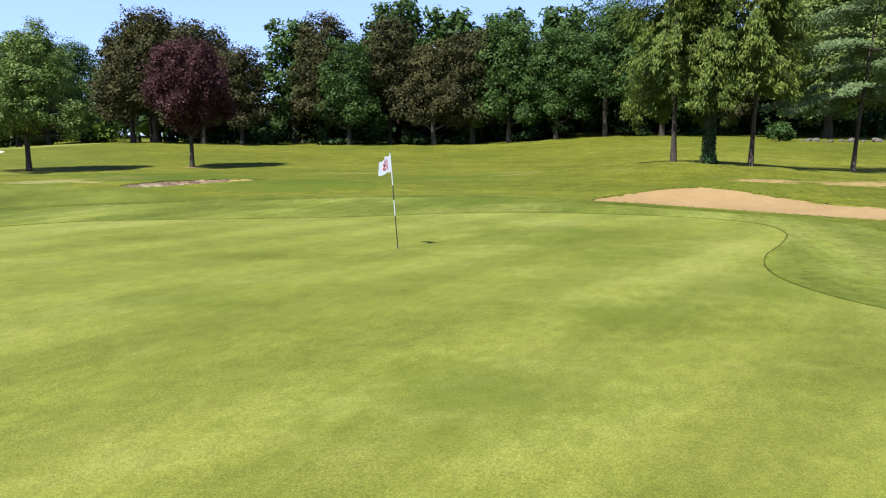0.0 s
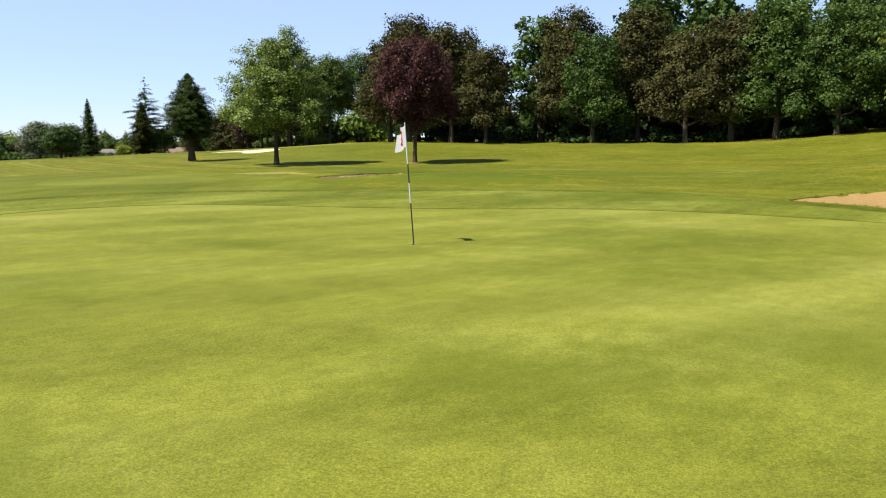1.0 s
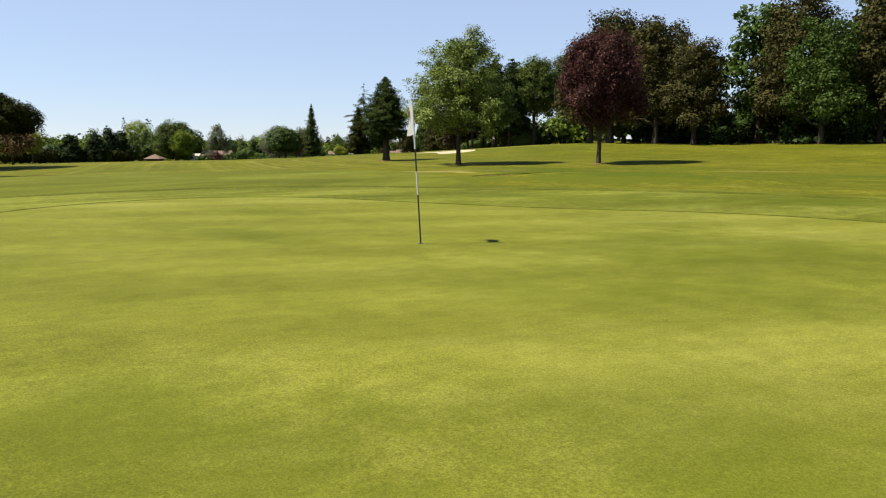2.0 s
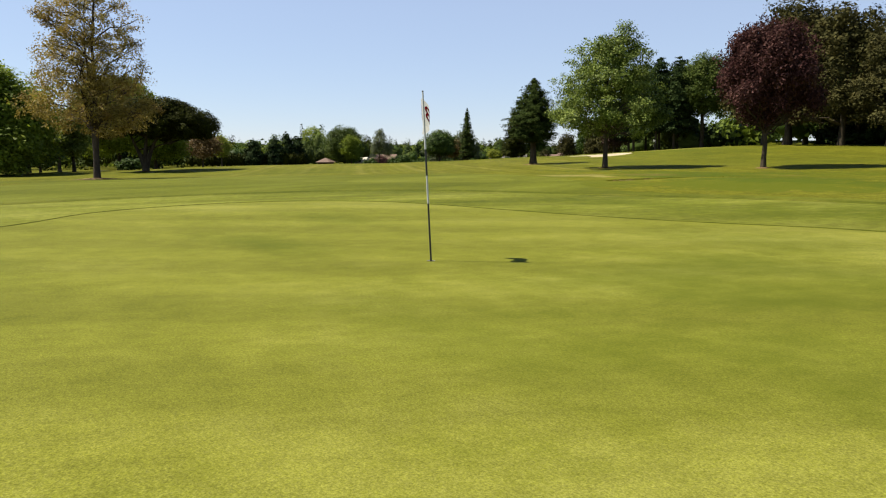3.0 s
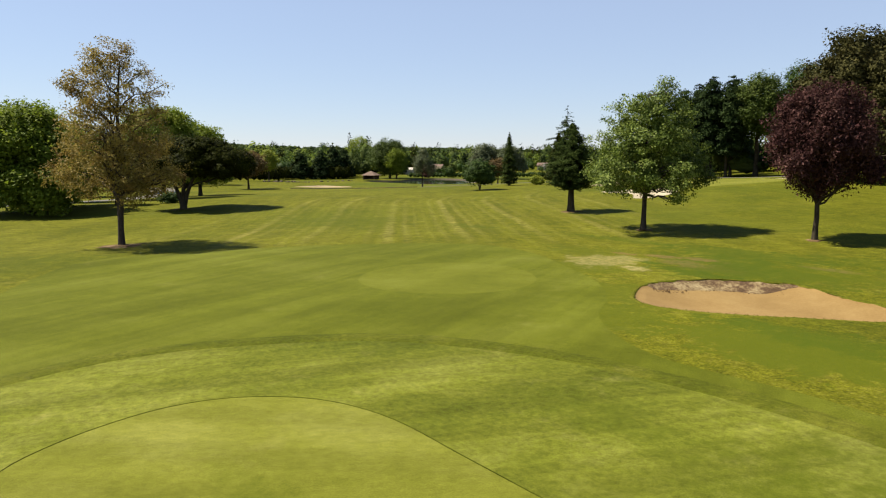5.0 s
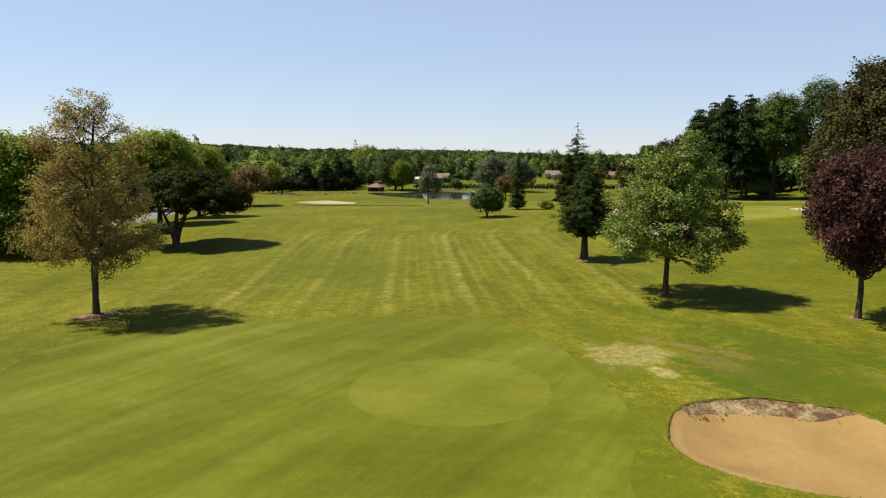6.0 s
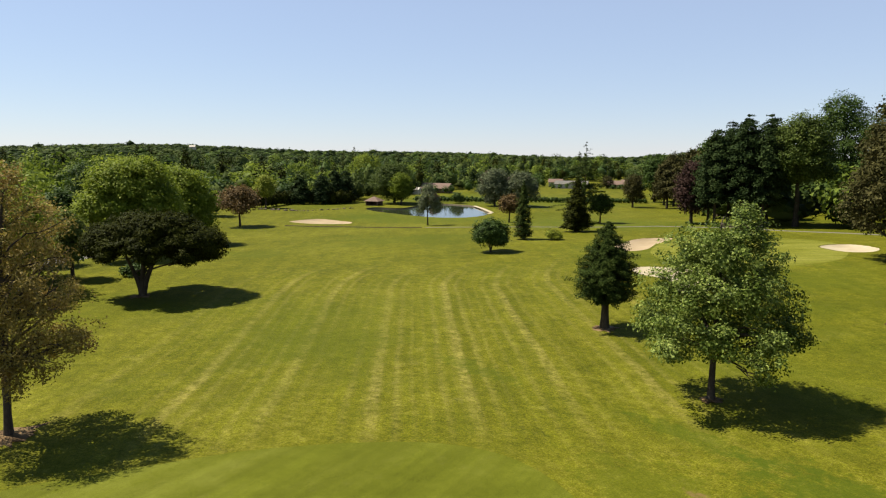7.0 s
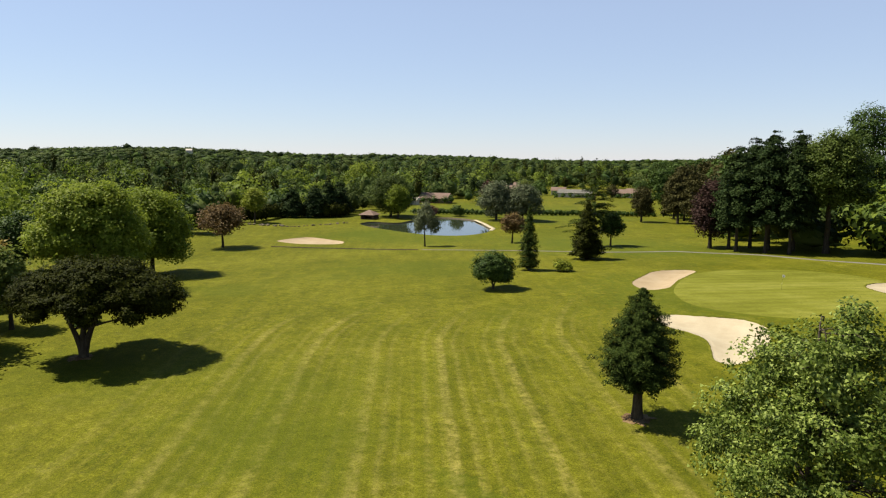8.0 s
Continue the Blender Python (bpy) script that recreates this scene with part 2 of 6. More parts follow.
    links.new(col, bs.inputs["Base Color"])
    bs.inputs["Roughness"].default_value = 0.9
    bs.inputs["Specular IOR Level"].default_value = 0.05
    h = math_node(nodes, links, "MULTIPLY_ADD", blade, 0.6, math_node(nodes, links, "MULTIPLY", tuft, 0.5))
    links.new(bump_node(nodes, links, h, 0.7, bump), bs.inputs["Normal"])
    return m


def rough_surface(name, stops, scale, roughness=0.9, bump=0.02, grain=40.0, spec=0.2, metallic=0.0, stretch=None):
    """Bark, sand, soil, stone, plaster: patches and grain."""
    m, nodes, links = material(name)
    co = nodes.new("ShaderNodeTexCoord").outputs["Object"]
    bs = nodes["Principled BSDF"]
    a = noise_node(nodes, links, co, scale, 5.0, 0.6, stretch)
    g = noise_node(nodes, links, co, grain, 4.0, 0.65, stretch)
    f = range_node(nodes, links, math_node(nodes, links, "MULTIPLY_ADD", g, 0.4, math_node(nodes, links, "MULTIPLY", a, 0.6)), 0.32, 0.68, smooth=False)
    links.new(ramp_node(nodes, links, f, stops), bs.inputs["Base Color"])
    bs.inputs["Roughness"].default_value, bs.inputs["Specular IOR Level"].default_value, bs.inputs["Metallic"].default_value = roughness, spec, metallic
    links.new(bump_node(nodes, links, math_node(nodes, links, "MULTIPLY_ADD", g, 0.4, a), 0.6, bump), bs.inputs["Normal"])
    return m


def leafage(name, dark, mid, light, odd=None, oddness=0.0, shine=0.28, gloss=0.62, patch=0.35, cells=0.0):
    """Leaves: each one its own shade, the crown in broad patches, some light shining through."""
    m, nodes, links = material(name)
    co = nodes.new("ShaderNodeTexCoord").outputs["Object"]
    bs = nodes["Principled BSDF"]
    rnd = nodes.new("ShaderNodeNewGeometry").outputs["Random Per Island"]
    pt = noise_node(nodes, links, co, patch, 3.0)
    one = nodes.new("ShaderNodeObjectInfo").outputs["Random"]
    f = math_node(nodes, links, "MULTIPLY_ADD", rnd, 0.50, math_node(nodes, links, "MULTIPLY", pt, 0.7))
    if cells:
        vo = nodes.new("ShaderNodeTexVoronoi")
        vo.inputs["Scale"].default_value = cells
        links.new(co, vo.inputs["Vector"])
        sp = nodes.new("ShaderNodeSeparateColor")
        links.new(vo.outputs["Color"], sp.inputs[0])
        f = math_node(nodes, links, "MULTIPLY_ADD", sp.outputs[0], 0.75, math_node(nodes, links, "MULTIPLY", f, 0.45))
    f = math_node(nodes, links, "MULTIPLY_ADD", one, 0.16, math_node(nodes, links, "ADD", f, -0.16))
    col = ramp_node(nodes, links, f, [(0.12, dark), (0.5, mid), (0.95, light)])
    if odd:
        o = range_node(nodes, links, noise_node(nodes, links, co, patch * 1.7, 4.0), 0.5, 0.68)
        col = mix_node(nodes, links, "MIX", math_node(nodes, links, "MULTIPLY", o, oddness), col, odd)
    links.new(col, bs.inputs["Base Color"])
    bs.inputs["Roughness"].default_value, bs.inputs["Specular IOR Level"].default_value = gloss, 0.12 if mid[1] > 0.05 else 0.03
    tr = nodes.new("ShaderNodeBsdfTranslucent")
    links.new(col, tr.inputs["Color"])
    mx = nodes.new("ShaderNodeMixShader")
    mx.inputs[0].default_value = shine
    links.new(bs.outputs[0], mx.inputs[1])
    links.new(tr.outputs[0], mx.inputs[2])
    links.new(mx.outputs[0], nodes["Material Output"].inputs["Surface"])
    return m


def plain(name, color, roughness=0.6, spec=0.4, grain=25.0, vary=0.12, metallic=0.0):
    d = tuple(c * (1 - vary) for c in color)
    l = tuple(min(1.0, c * (1 + vary)) for c in color)
    return rough_surface(name, [(0.0, d), (1.0, l)], grain * 0.2, roughness, 0.003, grain, spec, metallic)


GREEN_TURF = grass("putting_green_turf", (0.0730, 0.0785, 0.0064), (0.1245, 0.1275, 0.0150), (0.1800, 0.1775, 0.0365), 46.0, 0.30, 0.006, dryness=0.10, grain=0.32, spots=SHADE_SPOTS, crisp=(-0.1, 1.3), turn=57.0, mow=(0.718, -0.695, 2.2, -5.3))
COLLAR_TURF = grass("collar_turf", (0.0520, 0.0640, 0.0050), (0.1020, 0.1105, 0.0110), (0.1640, 0.1670, 0.0310), 30.0, 0.35, 0.03, dryness=0.22, turn=106.0, tufty=True, streak=70.0, spots=((2.5, 28.4, 5.5, 2.4, DARK_TURF, 0.75), (-0.5, 26.2, 4.0, 2.2, DARK_TURF, 0.5), (4.0, 28.0, 4.0, 3.0, DARK_TURF, 0.45), (-6.0, 26.6, 3.0, 1.4, DARK_TURF, 0.35)), crisp=(-0.1, 1.3))
APRON_TURF = grass("apron_turf", (0.0519, 0.0600, 0.0034), (0.0820, 0.0907, 0.0069), (0.1145, 0.1215, 0.0156), 18.0, 0.30, 0.015, dryness=0.12, turn=106.0, streak=115.0, drawn=0.6)
DISC_TURF = grass("circle_turf", (0.0653, 0.0732, 0.0056), (0.1006, 0.1076, 0.0102), (0.1332, 0.1382, 0.0222), 18.0, 0.30, 0.012, dryness=0.10, turn=106.0)
ROUGH_TURF = grass("rough_turf", (0.0380, 0.0470, 0.0024), (0.0950, 0.0945, 0.0052), (0.1560, 0.1460, 0.0190), 7.0, 0.45, 0.06, dryness=0.18, stripes=True, turn=-32.0, grain=0.40, roll=0.55, spots=DRY_AND_SHADE_SPOTS, streak=-33.0, drawn=0.35)
# cut-face grass, darkened in colour to draw the shadow line below the collar
SHADED_THATCH = grass("shaded_thatch", (0.023, 0.029, 0.0021), (0.044, 0.051, 0.0038), (0.078, 0.082, 0.0074), 60.0, 0.9, 0.02)
STEP_TURF = grass("step_cut_turf", (0.034, 0.043, 0.0028), (0.066, 0.074, 0.0052), (0.112, 0.112, 0.013), 20.0, 0.5, 0.04, dryness=0.16, turn=106.0, tufty=True)
LIP_TURF = grass("lip_turf", (0.0483, 0.0576, 0.0039), (0.0906, 0.0930, 0.0077), (0.1321, 0.1249, 0.0154), 12.0, 0.6, 0.03)
SAND = rough_surface("tan_sand", [(0.0, (0.1667, 0.1007, 0.0309)), (0.5, (0.2119, 0.1327, 0.0447)), (1.0, (0.2528, 0.1696, 0.0618))], 0.35, 0.95, 0.02, 9.0)
FAR_SAND = rough_surface("pinkish_sand", [(0.0, (0.2500, 0.1850, 0.1050)), (0.5, (0.3000, 0.2280, 0.1330)), (1.0, (0.3400, 0.2680, 0.1680))], 0.35, 0.95, 0.02, 9.0)
PALE_SAND = rough_surface("pale_sand", [(0.0, (0.2947, 0.2384, 0.1515)), (0.5, (0.3513, 0.2939, 0.1920)), (1.0, (0.3967, 0.3437, 0.2374))], 0.35, 0.95, 0.02, 9.0)
SOIL = rough_surface("bare_soil", [(0.0, (0.0526, 0.0298, 0.0129)), (0.45, (0.1111, 0.0678, 0.0280)), (1.0, (0.2458, 0.1789, 0.0819))], 1.2, 0.95, 0.06, 12.0)
WORN_BANK = rough_surface("worn_bank", [(0.0, (0.030, 0.018, 0.009)), (0.42, (0.085, 0.050, 0.024)), (0.60, (0.170, 0.118, 0.056)), (0.95, (0.330, 0.260, 0.135))], 0.7, 0.95, 0.08, 6.0)
BARK = rough_surface("bark", [(0.0, (0.0231, 0.0177, 0.0131)), (0.5, (0.0554, 0.0423, 0.0308)), (1.0, (0.1047, 0.0816, 0.0585))], 3.0, 0.95, 0.05, 14.0, stretch=(1, 1, 0.25))
DARK_BARK = rough_surface("dark_bark", [(0.0, (0.0170, 0.0130, 0.0085)), (0.5, (0.0480, 0.0370, 0.0230)), (1.0, (0.1000, 0.0790, 0.0500))], 3.0, 0.95, 0.05, 14.0, stretch=(1, 1, 0.25))
GRAVEL = rough_surface("grey_gravel", [(0.0, (0.0801, 0.0739, 0.0616)), (1.0, (0.1725, 0.1602, 0.1355))], 1.0, 0.95, 0.02, 14.0)
STONE = rough_surface("pale_stone", [(0.0, (0.0554, 0.0437, 0.0281)), (1.0, (0.1331, 0.1106, 0.0755))], 1.4, 0.9, 0.04, 9.0)

PLANE_LEAF = leafage("plane_leaf", (0.0170, 0.0320, 0.0030), (0.0780, 0.1140, 0.0125), (0.3300, 0.3850, 0.0880), shine=0.26, gloss=0.55)
COPPER_LEAF = leafage("copper_leaf", (0.0180, 0.0080, 0.0074), (0.0640, 0.0270, 0.0240), (0.1950, 0.1050, 0.0840), shine=0.20)
SEQUOIA_LEAF = leafage("sequoia_leaf", (0.0100, 0.0190, 0.0032), (0.0300, 0.0465, 0.0080), (0.0740, 0.0950, 0.0190), shine=0.14)
ROBINIA_LEAF = leafage("robinia_leaf", (0.1100, 0.0830, 0.0140), (0.2600, 0.1950, 0.0420), (0.4000, 0.3100, 0.0920), odd=(0.2356, 0.1361, 0.0456), oddness=0.6, shine=0.34)
PINE_LEAF = leafage("pine_needles", (0.0079, 0.0096, 0.0010), (0.0213, 0.0257, 0.0024), (0.0539, 0.0570, 0.0055), shine=0.10)
DULL_LEAF = leafage("dull_copper_leaf", (0.0160, 0.0090, 0.0070), (0.0450, 0.0260, 0.0200), (0.1000, 0.0620, 0.0500), shine=0.18)
PARK_LEAF = leafage("park_oak_leaf", (0.0220, 0.0370, 0.0042), (0.0600, 0.0890, 0.0120), (0.1400, 0.1740, 0.0340), shine=0.26)
OAK_LEAF = leafage("oak_leaf", (0.0180, 0.0335, 0.0045), (0.0455, 0.0794, 0.0118), (0.0960, 0.1371, 0.0253), shine=0.26)
BRIGHT_LEAF = leafage("bright_leaf", (0.0670, 0.0972, 0.0057), (0.1555, 0.2027, 0.0163), (0.2900, 0.3283, 0.0480), shine=0.44)
HOLM_LEAF = leafage("holm_leaf", (0.0180, 0.0178, 0.0055), (0.0480, 0.0455, 0.0150), (0.1020, 0.0920, 0.0300), odd=(0.0657, 0.0519, 0.0141), oddness=0.5, shine=0.14)
CYPRESS_LEAF = leafage("cypress_spray", (0.0340, 0.0500, 0.0056), (0.1020, 0.1270, 0.0135), (0.2000, 0.2200, 0.0350), shine=0.26)
CEDAR_LEAF = leafage("cedar_needles", (0.0370, 0.0590, 0.0170), (0.0800, 0.1110, 0.0330), (0.1560, 0.1900, 0.0580), shine=0.20)
GREY_LEAF = leafage("grey_leaf", (0.0480, 0.0640, 0.0274), (0.1056, 0.1236, 0.0575), (0.1823, 0.1929, 0.1009), shine=0.22)
RUST_LEAF = leafage("rust_leaf", (0.0560, 0.0358, 0.0126), (0.1192, 0.0753, 0.0258), (0.1893, 0.1268, 0.0460), shine=0.26)
LIME_LEAF = leafage("lime_leaf", (0.1015, 0.1317, 0.0098), (0.1938, 0.2246, 0.0205), (0.2860, 0.2949, 0.0402), shine=0.34)
FAR_LEAF = leafage("far_leaf", (0.0080, 0.0160, 0.0045), (0.0265, 0.0415, 0.0095), (0.0730, 0.0920, 0.0220), odd=(0.0850, 0.1351, 0.0221), oddness=0.55, shine=0.15, patch=0.018, cells=0.07)
SPRUCE_LEAF = leafage("spruce_needles", (0.0075, 0.0155, 0.0044), (0.0205, 0.0350, 0.0095), (0.0500, 0.0710, 0.0195), shine=0.12)
ASH_LEAF = leafage("ash_leaf", (0.0546, 0.0814, 0.0121), (0.1222, 0.1587, 0.0290), (0.2444, 0.2691, 0.0629), shine=0.40)
POPLAR_LEAF = leafage("poplar_leaf", (0.0480, 0.0740, 0.0065), (0.1080, 0.1500, 0.0140), (0.1900, 0.2350, 0.0300), shine=0.40, patch=0.03, cells=0.06)
IVY_LEAF = leafage("ivy_leaf", (0.0148, 0.0353, 0.0082), (0.0410, 0.0779, 0.0172), (0.0959, 0.1337, 0.0336))


# ---- the lie of the land ----
def smooth(a, b, x):
    t = np.clip((x - a) / (b - a), 0.0, 1.0)
    return t * t * (3 - 2 * t)


def height(x, y):
    x, y = np.asarray(x, float), np.asarray(y, float)
    h = 3.3 * smooth(45 + 5 * smooth(-70, -40, x), 135, y) * smooth(-170, -40, x) * (1 - 0.22 * smooth(-58, -18, x)) - 0.8 * smooth(35, 80, -x) - 1.2 * smooth(110, 170, -x)
    h = h + 1.1 * np.exp(-((x - 18) / 9) ** 2 - ((y - 44) / 8) ** 2)
    h = h + 0.55 * np.exp(-((x - 14.0) / 4.5) ** 2 - ((y - 30.0) / 2.8) ** 2)
    h = h + 0.38 * np.exp(-((x + 4.0) / 5.0) ** 2 - ((y - 38.5) / 3.2) ** 2) + 0.20 * np.exp(-((x + 10.2) / 4.2) ** 2 - ((y - 38.2) / 3.2) ** 2)
    h = h + 0.8 * np.exp(-((x + 95) / 28) ** 2 - ((y - 60) / 22) ** 2)
    h = h + 4.2 * np.exp(-((x + 92) / 30) ** 2 - ((y - 228) / 32) ** 2)
    h = h + 1.7 * smooth(5, 35, x) * smooth(40, 75, y)
    h = h + 0.05 * np.sin(x * 0.31 + 1.0) * np.sin(y * 0.27) * smooth(4, 12, np.hypot(x + 0.6, y - 15.7)) * smooth(400, 100, np.hypot(x, y))
    d = np.hypot(x, y)
    west = np.clip(np.arctan2(-x, y), 0.0, 2.0)
    ridge = 11.0 + 14.5 * np.exp(-((west - 1.30) / 0.16) ** 2) + 4.0 * np.sin(x * 0.0045 + 1.0) + 3.5 * np.sin(y * 0.008 + x * 0.004) + 2.0 * np.sin(x * 0.017 - y * 0.011)
    return h + ridge * smooth(420, 1150, d) * smooth(3000, 1700, d)


def ground_z(x, y):
    return float(height(x, y))


# ---- mesh helpers ----
def mesh_of(name, verts, faces, mat, flat=False):
    """A mesh from arrays; faces all have the same number of corners, or a list of arrays with their own."""
    groups = faces if isinstance(faces, list) else [faces]
    verts = np.asarray(verts, np.float32)
    loops = np.concatenate([np.asarray(g, np.int32).ravel() for g in groups])
    sizes = np.concatenate([np.full(len(g), np.asarray(g).shape[1], np.int32) for g in groups])
    me = bpy.data.meshes.new(name)
    used, loops_at = np.unique(loops, return_inverse=True)
    if len(used) < len(verts):
        verts, loops = verts[used], loops_at.astype(np.int32)
    me.vertices.add(len(verts))
    me.vertices.foreach_set("co", verts.ravel())
    me.loops.add(len(loops))
    me.loops.foreach_set("vertex_index", loops)
    me.polygons.add(len(sizes))
    me.polygons.foreach_set("loop_start", np.concatenate([[0], np.cumsum(sizes)[:-1]]).astype(np.int32))
    me.polygons.foreach_set("loop_total", sizes)
    me.polygons.foreach_set("use_smooth", np.full(len(sizes), not flat))
    me.update(calc_edges=True)
    me.validate()
    me.materials.append(mat)
    return me


def piece(name, me, parent=None, label="", kind="", at=None):
    ob = new(name, me)
    if parent:
        ob.parent = parent
    if at:
        ob.location = at
    return tagged(ob, label, kind=kind)


def part(name, bm, mat, parent, label=""):
    me = bpy.data.meshes.new(name)
    bm.to_mesh(me)
    bm.free()
    me.materials.append(mat)
    return piece(name, me, parent, label)


def thing(name, x, y, label, category, group="", turn=0.0, z=None):
    ob = new(name)
    ob.matrix_basis = pose(x, y, ground_z(x, y) if z is None else z, 0, 0, turn)
    return tagged(ob, label, category, group)


def loop(points, step):
    """A closed smooth curve through points, cut into pieces about step long."""
    p = np.array(points, float)
    out = []
    n = len(p)
    for i in range(n):
        a, b, c, d = p[i - 1], p[i], p[(i + 1) % n], p[(i + 2) % n]
        k = max(1, int(np.ceil(np.linalg.norm(c - b) / step)))
        for t in np.arange(k) / k:
            out.append(0.5 * (2 * b + (c - a) * t + (2 * a - 5 * b + 4 * c - d) * t * t + (3 * b - a - 3 * c + d) * t ** 3))
    return np.array(out)


def inside(px, py, poly):
    hit = np.zeros(len(px), bool)
    j = len(poly) - 1
    for i in range(len(poly)):
        (xi, yi), (xj, yj) = poly[i], poly[j]
        if yi != yj:
            hit ^= ((yi > py) != (yj > py)) & (px < (xj - xi) * (py - yi) / (yj - yi) + xi)
        j = i
    return hit


# ---- zones of the course ----
PIN = (-0.615, 15.681)
GREEN = [(-9.6, 12.0), (-12.2, 14.5), (-13.4, 16.9), (-13.5, 18.8), (-12.7, 20.4), (-11.3, 21.6), (-9.2, 22.25), (-6.2, 22.35), (-3.4, 22.45), (-1.0, 22.8), (1.8, 23.4), (4.9, 22.9), (8.0, 21.3), (9.4, 19.2),
         (9.2, 17.2), (8.2, 15.5), (6.9, 13.8), (6.1, 12.2), (5.9, 10.6), (6.3, 9.0), (8.0, 6.0), (9.0, 1.0), (7.0, -4.5), (1.0, -7.0), (-5.0, -5.0), (-8.0, 1.0), (-8.4, 7.5)]
COLLAR = [(-14.5, 7.0), (-18.0, 13.5), (-19.2, 19.0), (-16.4, 25.2), (-12.2, 28.6), (-8.2, 30.0), (-3.0, 30.4), (3.0, 29.2), (6.4, 26.6), (9.4, 23.2), (11.6, 19.4), (11.4, 15.6), (9.6, 12.0), (9.0, 10.0),
          (11.0, 6.0), (11.5, 1.0), (9.0, -6.5), (1.0, -9.5), (-7.0, -7.5), (-11.5, 0.0)]
APRON = [(-31.0, 13.5), (-39.6, 17.6), (-44.5, 20.6), (-45.6, 24.0), (-44.6, 29.5), (-43.0, 36.0), (-39.8, 42.4), (-36.5, 45.6), (-33.0, 46.7), (-28.6, 46.0), (-24.0, 43.8), (-19.6, 41.6), (-16.2, 38.6),
         (-13.4, 34.8), (-9.0, 32.4), (-3.0, 32.4), (3.6, 31.0), (7.6, 27.2), (10.2, 23.6), (12.4, 19.6), (12.6, 14.0), (12.0, 10.0), (13.0, 5.0), (13.0, -2.0), (9.0, -9.5), (0.0, -12.0), (-9.0, -10.0), (-15.0, -2.0), (-21.0, 6.0)]
FAR_GREEN = [(-78.7, 116.5), (-82.2, 126.0), (-80.0, 135.0), (-72.0, 141.0), (-62.0, 139.0), (-54.0, 128.0), (-51.0, 117.0), (-56.0, 107.0), (-66.8, 105.0), (-74.0, 109.5)]
POND = [(-215.9, 139.2), (-206.0, 136.8), (-196.7, 136.9), (-185.2, 137.7), (-175.0, 140.5), (-170.6, 148.0), (-172.9, 157.0), (-180.9, 165.3), (-194.0, 173.0), (-207.8, 179.7), (-219.2, 178.8), (-222.7, 172.5), (-217.0, 160.0), (-212.0, 151.0), (-219.5, 145.8)]
CIRCLE = [(-25.3 + 4.9 * math.cos(a), 35.9 + 4.9 * math.sin(a)) for a in np.arange(16) * math.pi / 8]
BUNKERS = {
    "bunker_tan_near_apron": ([(-16.0, 40.3), (-17.0, 42.0), (-17.3, 43.8), (-16.6, 45.7), (-15.6, 47.1), (-14.0, 48.0), (-12.3, 48.7), (-10.8, 48.1), (-9.2, 47.2), (-7.3, 46.6), (-5.4, 45.6), (-5.6, 44.0), (-7.0, 41.6), (-8.8, 39.2), (-11.0, 38.2), (-13.4, 38.2), (-15.0, 39.1)], 0.55, SAND, 0.4),
    "bunker_tan_beside_green": ([(6.9, 27.5), (8.4, 26.1), (10.5, 23.4), (11.8, 21.2), (13.3, 19.2), (15.6, 17.2), (17.6, 18.6), (16.6, 21.8), (15.2, 25.0), (13.4, 28.0), (11.2, 29.6), (9.0, 29.2)], 0.30, SAND, 0.4),
    "bunker_pale_before_far_green": ([(-67.9, 99.0), (-65.0, 100.6), (-60.4, 102.3), (-56.6, 101.0), (-53.8, 97.2), (-51.8, 91.6), (-51.6, 87.6), (-53.6, 87.4), (-55.6, 89.8), (-58.0, 92.6), (-60.6, 93.8), (-64.0, 94.4), (-67.0, 96.4)], 0.6, PALE_SAND, 0.6),
    "bunker_tan_beside_far_green": ([(-84.3, 113.2), (-86.6, 118.6), (-88.4, 123.6), (-86.8, 127.6), (-84.0, 128.4), (-82.0, 124.0), (-80.2, 118.6), (-77.8, 113.2), (-78.6, 110.0), (-81.4, 110.6)], 0.6, FAR_SAND, 0.6),
    "bunker_pale_behind_far_green": ([(-59.4, 130.6), (-60.0, 134.6), (-57.4, 137.4), (-52.6, 134.2), (-51.0, 129.4), (-53.0, 126.6), (-56.0, 127.4)], 0.5, PALE_SAND, 0.6),
    "bunker_pale_far_fairway": ([(-186.0, 98.6), (-189.0, 104.0), (-189.0, 109.0), (-182.0, 111.4), (-175.6, 112.4), (-171.4, 109.0), (-174.4, 103.6), (-179.0, 99.6)], 0.6, FAR_SAND, 1.0),
}
loops = {"green": loop(GREEN, 0.5), "circle": loop(CIRCLE, 0.6), "collar": loop(COLLAR, 0.8), "apron": loop(APRON, 1.0), "far_green": loop(FAR_GREEN, 2.0), "pond": loop(POND, 3.0)}
CUP = [(PIN[0] + 0.054 * math.cos(a), PIN[1] + 0.054 * math.sin(a)) for a in np.arange(16) * math.pi / 8]
loops["cup"] = np.array(CUP)
for key, (pts, depth, sand, step) in BUNKERS.items():
    loops[key] = loop(pts, step)


def scatter_grid(x0, x1, y0, y1, step, hole=None):
    gx, gy = np.meshgrid(np.arange(x0, x1, step), np.arange(y0, y1, step))
    p = np.stack([gx.ravel(), gy.ravel()], 1) + np.random.uniform(-0.18, 0.18, (gx.size, 2)) * step
    if hole:
        a, b, c, d = hole
        p = p[~((p[:, 0] > a) & (p[:, 0] < b) & (p[:, 1] > c) & (p[:, 1] < d))]
    return p


